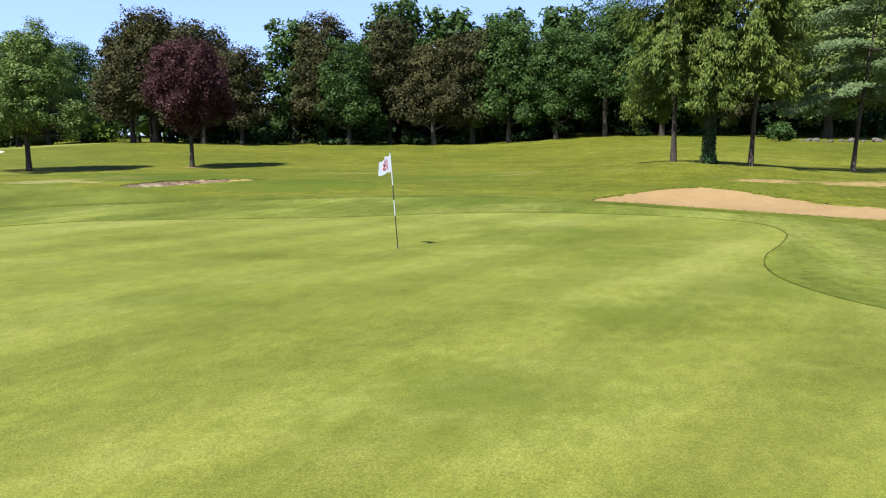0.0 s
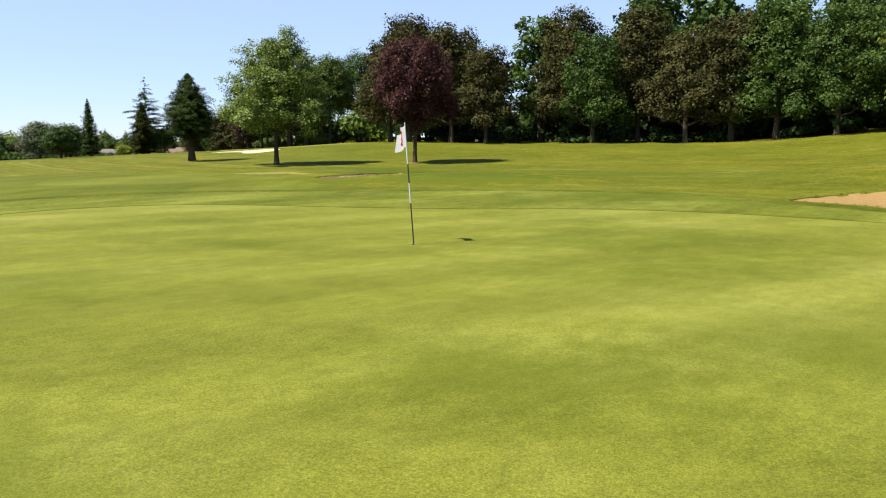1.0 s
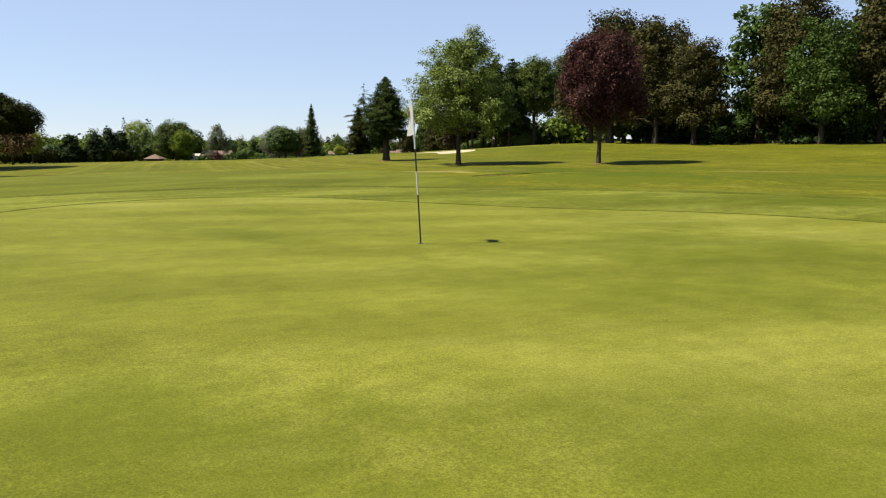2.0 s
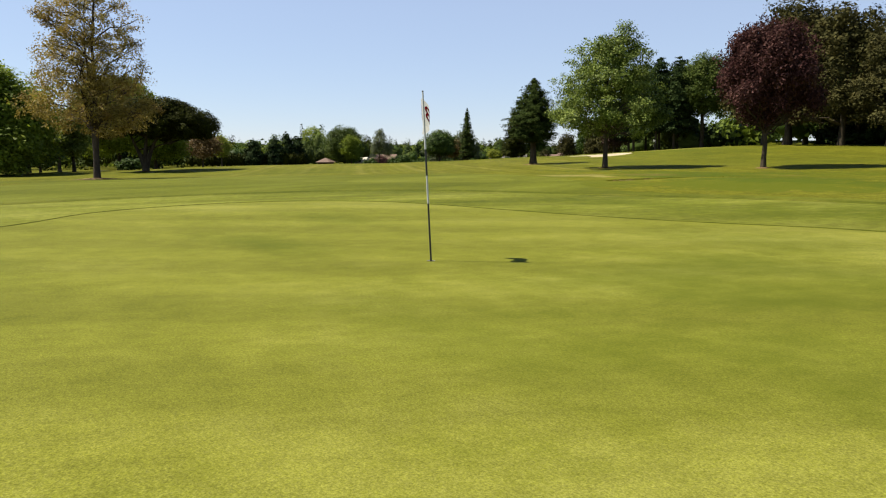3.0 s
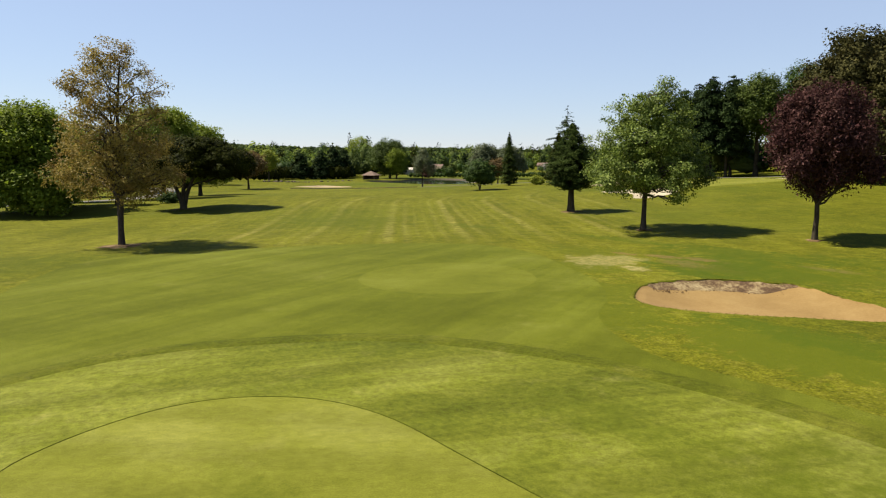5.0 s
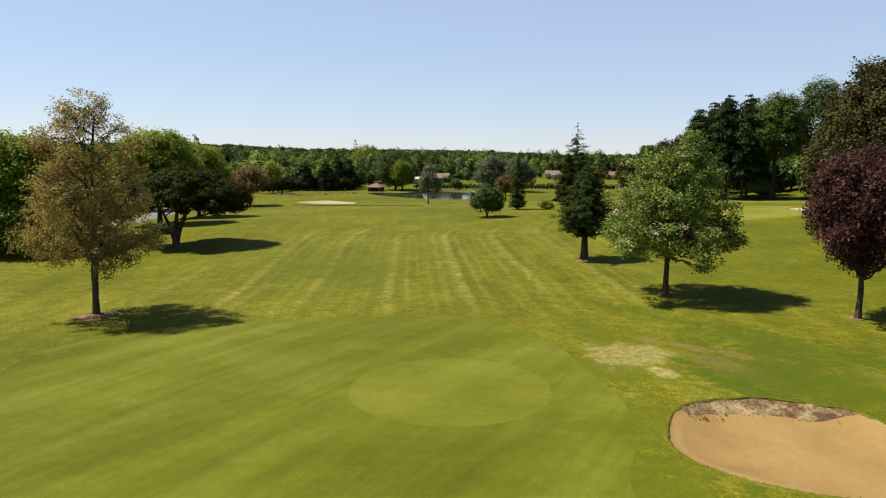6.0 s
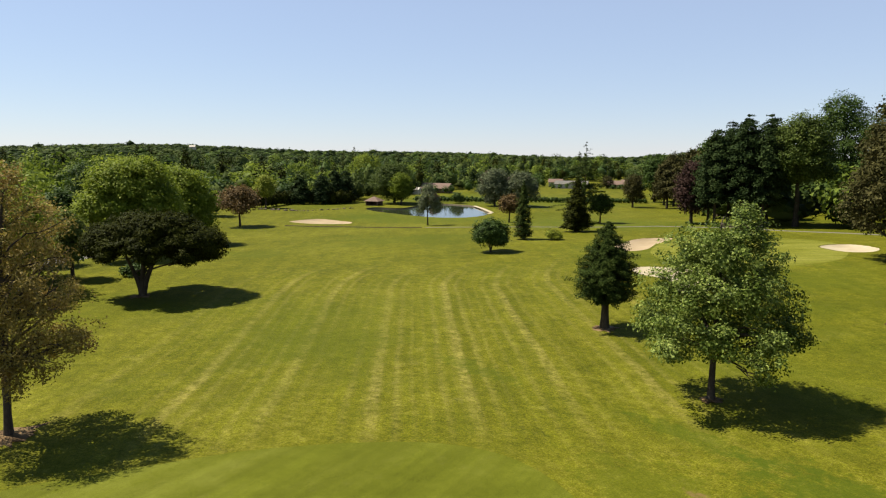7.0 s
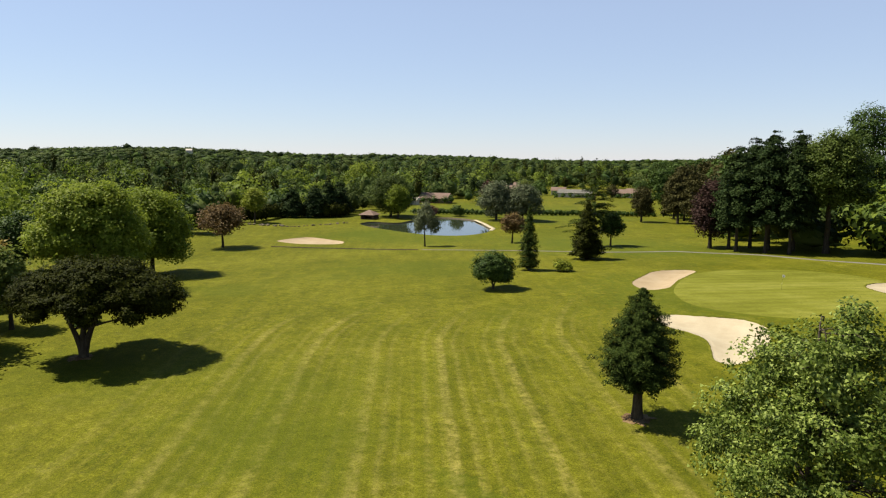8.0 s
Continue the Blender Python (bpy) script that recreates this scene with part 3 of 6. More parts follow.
def build_ground():
    """One triangulated sheet, cut along the edges of greens, bunkers and pond."""
    from mathutils.geometry import delaunay_2d_cdt
    pts = [scatter_grid(-58, 34, -14, 62, 1.2), scatter_grid(-262, 90, -66, 262, 4.0, (-58.5, 34.5, -14.5, 62.5)), scatter_grid(-2900, 1500, -900, 2900, 70.0, (-264, 92, -68, 264))]
    coords, edges = [p for p in np.concatenate(pts)], []
    for lp in loops.values():
        k = len(coords)
        coords += list(lp)
        edges += [(k + i, k + (i + 1) % len(lp)) for i in range(len(lp))]
    v, _, f, *_ = delaunay_2d_cdt([Vector(p) for p in coords], edges, [], 0, 1e-4)
    xy = np.array([tuple(p) for p in v])
    tri = np.array([t for t in f if len(t) == 3], np.int32)
    cen = xy[tri].mean(1)
    zone = np.full(len(tri), "ground", object)
    for key in ("apron", "circle", "collar", "green", "far_green", "cup", "pond", *BUNKERS):
        zone[inside(cen[:, 0], cen[:, 1], loops[key])] = key
    xyz = np.column_stack([xy, height(xy[:, 0], xy[:, 1])])
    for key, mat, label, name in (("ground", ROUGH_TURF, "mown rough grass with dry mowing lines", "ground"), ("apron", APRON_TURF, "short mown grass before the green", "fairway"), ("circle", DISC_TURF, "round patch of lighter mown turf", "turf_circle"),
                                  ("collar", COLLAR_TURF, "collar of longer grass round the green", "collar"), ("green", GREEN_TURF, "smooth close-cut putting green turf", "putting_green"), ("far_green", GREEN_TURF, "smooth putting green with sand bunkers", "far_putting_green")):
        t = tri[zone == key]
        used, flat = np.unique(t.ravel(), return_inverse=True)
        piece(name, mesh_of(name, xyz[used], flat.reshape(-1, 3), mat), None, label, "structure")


build_ground()


def edge_strip(name, lp, profile, mat, label):
    """A strip along a closed edge; profile: rows of (outwards, up)."""
    nxt, prv = np.roll(lp, -1, 0), np.roll(lp, 1, 0)
    tan = (nxt - prv) / np.linalg.norm(nxt - prv, axis=1)[:, None]
    area = np.sum(lp[:, 0] * nxt[:, 1] - nxt[:, 0] * lp[:, 1])
    out = np.column_stack([tan[:, 1], -tan[:, 0]]) * (1 if area > 0 else -1)
    n, rows = len(lp), []
    for o, u in profile:
        p = lp + out * o
        rows.append(np.column_stack([p, height(p[:, 0], p[:, 1]) + u]))
    v = np.concatenate(rows)
    i = np.arange(n)
    f = np.concatenate([np.column_stack([r * n + i, r * n + (i + 1) % n, (r + 1) * n + (i + 1) % n, (r + 1) * n + i]) for r in range(len(profile) - 1)])
    return piece(name, mesh_of(name, v, f, mat), None, label, "structure")


edge_strip("trim_green", loops["green"], [(-0.008, -0.004), (0.0, 0.008), (0.02, 0.011)], SHADED_THATCH, "cut edge of longer grass round the putting green, coloured dark as its shadow line")
edge_strip("trim_green_lip", loops["green"], [(0.02, 0.011), (0.08, 0.010), (0.35, -0.003)], COLLAR_TURF, "lip of longer grass round the putting green")
edge_strip("trim_collar", loops["collar"], [(-0.05, -0.005), (0.12, 0.018), (0.35, 0.030), (0.65, 0.024), (1.1, -0.004)], STEP_TURF, "dark band of longer grass round the collar")


def edge_blades(name, lp, per, tall, mat, label, seed):
    """Single grass blades standing along the edge of a cut."""
    rng = np.random.default_rng(seed)
    nxt = np.roll(lp, -1, 0)
    n = len(lp) * per
    base = np.repeat(lp, per, 0) + np.repeat(nxt - lp, per, 0) * rng.random((n, 1)) + rng.normal(0, 0.012, (n, 2))
    z = height(base[:, 0], base[:, 1])
    a = rng.uniform(0, np.pi, n)
    side = np.column_stack([np.cos(a), np.sin(a)]) * 0.004
    top = base + rng.normal(0, 0.012, (n, 2))
    v = np.stack([np.column_stack([base - side, z]), np.column_stack([base + side, z]), np.column_stack([top, z + tall * rng.uniform(0.6, 1.3, n)])], 1).reshape(-1, 3)
    return tagged(piece(name, mesh_of(name, v, np.arange(3 * n).reshape(-1, 3), mat, flat=True), None, label, "stuff"), category="grass")


edge_blades("edge_grass", loops["green"], 34, 0.020, SHADED_THATCH, "short grass blades along the cut edge of the green", 8)


def unit_xy(v):
    return v / (np.linalg.norm(v, axis=1, keepdims=True) + 1e-9)


def bunker(key):
    """A scooped hollow with a steep turf-topped face and raked sand."""
    pts, depth, sand, step = BUNKERS[key]
    lp = loops[key]
    c = lp.mean(0)
    rng = np.random.default_rng(len(key))
    n, i = len(lp), np.arange(len(lp))
    root = tagged(new(key.split("_")[0]), "sand bunker " + {"bunker_tan_near_apron": "of tan sand with a worn earth face", "bunker_tan_beside_green": "of tan sand curving beside the putting green", "bunker_pale_before_far_green": "of pale sand before the far green",
                  "bunker_tan_beside_far_green": "of tan sand beside the far green", "bunker_pale_behind_far_green": "of pale sand behind the far green", "bunker_pale_far_fairway": "of tan sand on the far fairway"}[key], "bunker", "sand bunkers")
    root.location = (c[0], c[1], ground_z(*c))
    zr = height(lp[:, 0], lp[:, 1])
    along = np.roll(lp, -2, 0) - np.roll(lp, 2, 0)
    away = np.column_stack([along[:, 1], -along[:, 0]])
    away = sum(np.roll(unit_xy(away), k, 0) for k in range(-3, 4))
    turned = np.sum(lp[:, 0] * np.roll(lp[:, 1], -1) - np.roll(lp[:, 0], -1) * lp[:, 1])
    away = unit_xy(away) * (1 if turned > 0 else -1)
    far = np.clip(away @ np.array([-0.45, 0.9]), 0, 1)
    step_in = lambda s: lp - away * (np.zeros(n) + s)[:, None]
    thin = np.clip((0.42 - away @ np.array([0.9, 0.45])) / 0.4, 0.04, 1.0) if key == "bunker_tan_near_apron" else np.ones(n)
    drop = depth * (0.14 + 0.72 * far * thin)
    wob = rng.uniform(0.8, 1.2, n)
    face_rows = [np.column_stack([lp, zr + 0.004]), np.column_stack([step_in(0.06), zr - 0.03 * wob]), np.column_stack([step_in((0.22 * wob + 0.22 * far) * thin + 0.06), zr - 0.55 * drop]), np.column_stack([step_in((0.45 * wob + 0.5 * far) * thin + 0.08), zr - drop])]
    v = np.concatenate(face_rows) - np.array(root.location)
    quads = lambda rows: np.concatenate([np.column_stack([r * n + i, r * n + (i + 1) % n, (r + 1) * n + (i + 1) % n, (r + 1) * n + i]) for r in range(rows - 1)])
    q = quads(4)
    soft = far[q % n].mean(1)
    across = (away @ np.array([0.9, 0.45]))[q % n].mean(1)
    worn = (soft > (0.3 if key == "bunker_tan_near_apron" else 2.0)) & (across < 0.42)
    if worn.any():
        piece("face", mesh_of("face", v, q[worn], WORN_BANK), root, "worn face of dark earth and pale dry grass")
    piece("rim", mesh_of("rim", v, q[~worn], sand), root)
    from mathutils.geometry import delaunay_2d_cdt
    bottom = zr.mean() - depth
    first = (0.45 * wob + 0.5 * far) * thin + 0.06
    foot = step_in(first)
    gap = 0.7 * max(1.0, step / 0.4 * 0.8)
    gx, gy = np.meshgrid(np.arange(lp[:, 0].min(), lp[:, 0].max(), gap), np.arange(lp[:, 1].min(), lp[:, 1].max(), gap))
    grid = np.column_stack([gx.ravel(), gy.ravel()]) + rng.uniform(-0.2, 0.2, (gx.size, 2)) * gap
    grid = grid[inside(grid[:, 0], grid[:, 1], [tuple(p) for p in foot])]
    near = np.linalg.norm(grid[:, None] - foot[None], axis=2)
    grid = grid[near.min(1) > 0.4 * gap]
    flat_pts = [Vector(p) for p in np.concatenate([foot, grid])]
    vs, _, fs, _, _, _ = delaunay_2d_cdt(flat_pts, [(k, (k + 1) % n) for k in range(n)], [], 1, 1e-4)
    p = np.array([tuple(q) for q in vs])
    near = np.linalg.norm(p[:, None] - foot[None], axis=2)
    w = np.clip(near.min(1) / 3.0, 0, 1)
    w = w * (2 - w)
    base = (zr - drop)[near.argmin(1)] * (1 - w) + bottom * w + 0.004
    v = np.column_stack([p, base + 0.035 * np.sin(p[:, 0] * 1.7) * np.sin(p[:, 1] * 1.3) * w]) - np.array(root.location)
    piece("sand", mesh_of("sand", v, np.array([f if len(f) == 3 else f[:3] for f in fs]), sand), root, "raked sand")
    if worn.any():
        # crumbled earth along the foot of the face
        m = 420
        at = rng.choice(np.nonzero((far > 0.05) & (thin > 0.5))[0], m)
        p = (step_in(0.0)[at] - away[at] * (0.25 + 0.9 * rng.random((m, 1)) ** 2)) + rng.normal(0, 0.25, (m, 2))
        s = (0.015 + 0.05 * rng.random(m) ** 3)[:, None, None]
        pz = (zr - drop)[at] + 0.05 - 0.10 * rng.random(m)
        cube = np.array([(-1, -1, -1), (1, -0.8, -1), (0.1, 1.1, -1), (0.1, 0, 0.9)])[None] * s * rng.uniform(0.6, 1.4, (m, 4, 3))
        bits = cube + np.column_stack([p, pz])[:, None, :]
        tri = np.array([(0, 1, 3), (1, 2, 3), (2, 0, 3)])
        piece("crumbs", mesh_of("crumbs", bits.reshape(-1, 3) - np.array(root.location), (np.arange(m)[:, None, None] * 4 + tri[None]).reshape(-1, 3), SOIL, flat=True), root, "crumbs of dark earth and dead leaves", "stuff")
    # overhanging turf lip
    v = []
    for o, u in ((0.20, -0.01), (0.10, 0.02), (0.01, 0.022), (-0.03, 0.0), (-0.05, -0.035)):
        p = lp + away * (o + 0.035 * rng.standard_normal(n))[:, None]
        v.append(np.column_stack([p, height(p[:, 0], p[:, 1]) + u]))
    reps = 14
    base = np.repeat(lp, reps, 0) + rng.uniform(-0.5, 0.5, (n * reps, 2)) * 0.5 * step + np.repeat(away, reps, 0) * rng.uniform(-0.03, 0.16, n * reps)[:, None]
    bz = height(base[:, 0], base[:, 1]) + 0.01
    bend = np.repeat(-away, reps, 0) * rng.uniform(0.0, 0.05, (n * reps, 1)) + rng.normal(0, 0.02, (n * reps, 2))
    side = unit_xy(rng.standard_normal((n * reps, 2))) * 0.012 * max(1.0, step)
    tall = rng.uniform(0.02, 0.06, n * reps)
    tri = np.stack([np.column_stack([base - side, bz]), np.column_stack([base + side, bz]), np.column_stack([base + bend, bz + tall])], 1).reshape(-1, 3) - np.array(root.location)
    piece("grass_fringe", mesh_of("grass_fringe", tri, np.arange(len(tri)).reshape(-1, 3), LIP_TURF, flat=True), root, "ragged grass blades on the lip", "stuff")
    piece("turf_lip", mesh_of("turf_lip", np.concatenate(v) - np.array(root.location), quads(5), LIP_TURF), root, "ragged grass lip")


for key in BUNKERS:
    bunker(key)


# ---- water ----
def water_material():
    m, nodes, links = material("pond_water")
    co = nodes.new("ShaderNodeTexCoord").outputs["Object"]
    bs = nodes["Principled BSDF"]
    bs.inputs["Base Color"].default_value = (0.030, 0.038, 0.020, 1)
    bs.inputs["Roughness"].default_value = 0.06
    bs.inputs["IOR"].default_value = 1.33
    bs.inputs["Specular IOR Level"].default_value = 0.7
    links.new(bump_node(nodes, links, noise_node(nodes, links, co, 0.9, 4.0), 0.02, 0.01), bs.inputs["Normal"])
    return m


def pond():
    lp = loops["pond"]
    c = lp.mean(0)
    z = float(height(lp[:, 0], lp[:, 1]).min()) - 0.35
    n = len(lp)
    v = np.vstack([np.column_stack([c + (lp - c) * 1.0, np.full(n, z)]), [[c[0], c[1], z]]])
    i = np.arange(n)
    piece("water", mesh_of("water", v, np.column_stack([i, (i + 1) % n, np.full(n, n)]), water_material(), flat=True), None, "still pond water reflecting the sky", "structure")
    zr = height(lp[:, 0], lp[:, 1])
    v = np.concatenate([np.column_stack([lp, zr + 0.005]), np.column_stack([c + (lp - c) * 0.985, np.full(n, z - 0.3)])])
    piece("bank", mesh_of("bank", v, np.column_stack([i, (i + 1) % n, n + (i + 1) % n, n + i]), STONE), None, "low pale stone edge of the pond", "structure")


pond()


def strip(name, points, width, mat, label, lift=0.03, step=2.0):
    """A flat way that follows the ground."""
    p = np.array(points, float)
    q = np.concatenate([np.linspace(a, b, max(2, int(np.linalg.norm(b - a) / step)), endpoint=False) for a, b in zip(p[:-1], p[1:])] + [p[-1:]])
    t = np.gradient(q, axis=0)
    t /= np.linalg.norm(t, axis=1)[:, None]
    s = np.column_stack([t[:, 1], -t[:, 0]]) * width / 2
    n, rows = len(q), []
    for k, u in ((-1.15, -0.05), (-1, lift), (0, lift + 0.02), (1, lift), (1.15, -0.05)):
        e = q + s * k
        rows.append(np.column_stack([e, height(e[:, 0], e[:, 1]) + u]))
    i = np.arange(n - 1)
    f = np.concatenate([np.column_stack([r * n + i, r * n + i + 1, (r + 1) * n + i + 1, (r + 1) * n + i]) for r in range(4)])
    return piece(name, mesh_of(name, np.concatenate(rows), f, mat), None, label, "structure")


strip("pond_wall", [(-206.5, 179.6), (-194.0, 173.6), (-180.3, 166.0), (-176.0, 161.2)], 1.1, PALE_SAND, "pale stone kerb along the pond shore", 0.10)
strip("bank_edge", [(-175.5, 93.0), (-173.6, 95.1), (-161.4, 106.8), (-148.0, 117.0)], 0.35, DARK_BARK, "low dark timber edging below a raised green", 0.16)
strip("path_pond", [(-148.0, 118.0), (-132, 128), (-112.4, 138.9)], 0.7, GRAVEL, "narrow gravel path across the course", 0.06)
strip("path_far", [(-112.4, 138.9), (-103.7, 150.0), (-88.7, 155.8), (-73.7, 156.6), (-50, 158)], 1.0, GRAVEL, "gravel path below the far trees", 0.06)
strip("road", [(-122, 8), (-128, 30), (-142, 44), (-168, 58), (-205, 66)], 6.0, GRAVEL, "grey gravel drive between trees", 0.05)


# ---- trees ----
def tube(points, radii, n=8):
    p, r = np.array(points, float), np.array(radii, float)
    t = np.gradient(p, axis=0)
    t /= np.linalg.norm(t, axis=1)[:, None] + 1e-9
    a = np.cross(t, [0.31, 0.95, 0.05])
    a /= np.linalg.norm(a, axis=1)[:, None] + 1e-9
    b = np.cross(t, a)
    ang = np.arange(n) * 2 * np.pi / n
    v = p[:, None] + r[:, None, None] * (np.cos(ang)[None, :, None] * a[:, None] + np.sin(ang)[None, :, None] * b[:, None])
    i = np.arange(n)
    f = np.concatenate([np.column_stack([k * n + i, k * n + (i + 1) % n, (k + 1) * n + (i + 1) % n, (k + 1) * n + i]) for k in range(len(p) - 1)])
    return v.reshape(-1, 3), f


def join(tubes):
    v, f, k = [], [], 0
    for a, b in tubes:
        v.append(a)
        f.append(b + k)
        k += len(a)
    return np.concatenate(v), np.concatenate(f)


def unit(v):
    return v / (np.linalg.norm(v, axis=-1, keepdims=True) + 1e-9)


def in_lobes(rng, lobes, n, shell=0.55):
    """n places for twigs in the outer part of a crown made of rounded lobes, with the way out of the lobe."""
    lb = np.array(lobes, float)
    w = (lb[:, 3] * lb[:, 4] * lb[:, 5]) ** (2 / 3)
    k = rng.choice(len(lb), n, p=w / w.sum())
    d = unit(rng.standard_normal((n, 3)))
    r = (shell ** 3 + (1 - shell ** 3) * rng.random(n)) ** (1 / 3) * rng.uniform(0.82, 1.12, n)
    p = lb[k, :3] + d * lb[k, 3:6] * r[:, None]
    return p, unit(d / lb[k, 3:6])


def leaf_faces(rng, pos, out, per, spread, size, slim=0.6, hang=0.0, flat=0.7, face=1.1, up=0.5, scale=None):
    """Small pointed leaves round each twig. hang: how far their long axis points down; face: how far they face out of the crown."""
    n = len(pos) * per
    k = np.ones((n, 1)) if scale is None else np.repeat(scale, per)[:, None]
    c = np.repeat(pos, per, 0) + np.clip(rng.standard_normal((n, 3)), -1.7, 1.7) * np.array([spread, spread, spread * flat]) * k
    o = np.repeat(out, per, 0)
    nrm = unit(o * face + np.array([0, 0, up]) + rng.standard_normal((n, 3)) * 0.5)
    ax = rng.standard_normal((n, 3)) * (1 - 0.6 * hang) + np.array([0, 0, -1.6]) * hang + o * 0.5
    ax = unit(ax - nrm * np.sum(ax * nrm, 1, keepdims=True))
    bx = np.cross(nrm, ax)
    s = (size * rng.uniform(0.65, 1.35, n))[:, None] * k ** 0.5
    w = bx * s * slim * 0.58
    v = np.stack([c - ax * s * 0.42 - w, c - ax * s * 0.42 + w, c + ax * s * 0.62], 1).reshape(-1, 3)
    return v, np.arange(3 * n).reshape(-1, 3)


def limb(rng, a, b, r0, r1, sag=0.0, k=6):
    """A crooked branch from a to b."""
    a, b = np.array(a, float), np.array(b, float)
    t = np.linspace(0, 1, k)[:, None]
    p = a + (b - a) * t + np.array([0, 0, 1.0]) * (np.sin(t * np.pi) * sag)
    p[1:-1] += rng.standard_normal((k - 2, 3)) * 0.035 * np.linalg.norm(b - a)
    return tube(p, np.linspace(r0, r1, k), 6)


def trunk_tube(rng, h, r, lean=(0, 0), flare=1.3, tip=0.25, k=12, bend=0.012):
    t = np.linspace(0, 1, k)
    p = np.column_stack([lean[0] * t ** 1.3, lean[1] * t ** 1.3, h * t - 0.25 * (t == 0)])
    p[2:, :2] += np.cumsum(rng.standard_normal((k - 2, 2)) * bend * h / 3, 0)
    rad = r * ((1 - t) * (1 - tip) + tip) * (1 + (flare - 1) * np.exp(-t * h / 0.35))
    return p, rad


def grow(name, x, y, label, category, h, r, lobes, mat, bark, seed, twigs=600, per=30, spread=0.4, size=0.2, slim=0.6, hang=0.0, shell=0.55, limbs=18, lean=(0, 0), first=0.25, group="", flat=0.7, face=1.1, up=0.5, trunk_top=0.8, rise=0.5, stems=None, z=None, holes=(0, 0.0)):
    """A tree: tapered trunk, crooked limbs, twigs and leaves."""
    rng = np.random.default_rng(seed)
    root = thing(name, x, y, label, category, group, z=z)
    pos, out = in_lobes(rng, lobes, twigs, shell)
    low = min(l[2] - l[5] for l in lobes)
    keep = pos[:, 2] > max(0.3, low * 0.8)
    pos, out = pos[keep], out[keep]
    if holes[0]:
        centres = pos[rng.choice(len(pos), holes[0], replace=False)]
        clear = np.linalg.norm((pos[:, None] - centres[None]) * np.array([1, 1, 1.5]), axis=2).min(1) > holes[1]
        pos, out = pos[clear], out[clear]
    tubes = []
    axes = []
    for sx, sy, share in (stems or [(0, 0, 1.0)]):
        p, rad = trunk_tube(rng, h * trunk_top * share, r * (0.6 + 0.4 * share), (lean[0] + sx, lean[1] + sy))
        tubes.append(tube(p, rad, 12))
        axes.append((p, rad))
    piece("trunk", mesh_of("trunk", *join(tubes), bark), root)
    br = []
    pick = rng.choice(len(pos), min(limbs, len(pos)), replace=False)
    for i in pick:
        p, rad = axes[rng.integers(len(axes))]
        zt = np.clip(pos[i, 2] - rise * np.linalg.norm(pos[i, :2] - p[len(p) // 2, :2]), first * h, p[-1, 2] * 0.97)
        j = int(np.clip(np.searchsorted(p[:, 2], zt), 1, len(p) - 1))
        br.append(limb(rng, p[j], pos[i], rad[j] * 0.55, 0.02 + 0.02 * r, 0.04 * h * rng.random()))
        for q in pos[np.argsort(np.linalg.norm(pos - pos[i], axis=1))[1:4]]:
            br.append(limb(rng, pos[i] * 0.5 + p[j] * 0.5, q, rad[j] * 0.22, 0.012, 0.0, 5))
    if br:
        piece("branchwork", mesh_of("branchwork", *join(br), bark), root, kind="stuff")
    piece("crown", mesh_of("crown", *leaf_faces(rng, pos, out, per, spread, size, slim, hang, flat, face, up), mat, flat=True), root)
    return root


def side_lobes(seed, n, zlo, zhi, rad, size, taper=0.6, cx=0.0, cy=0.0):
    """Lumps round a crown, smaller towards its top."""
    rng = np.random.default_rng(seed)
    out = []
    for i in range(n):
        a, t = i * 2.4 + rng.uniform(-0.4, 0.4), (i + rng.random()) / n
        k = 1 - taper * t ** 1.5
        s = size * rng.uniform(0.75, 1.2) * (1 - 0.35 * t)
        out.append((cx + rad * k * math.cos(a), cy + rad * k * math.sin(a), zlo + (zhi - zlo) * t, s, s, s * 0.8))
    return out


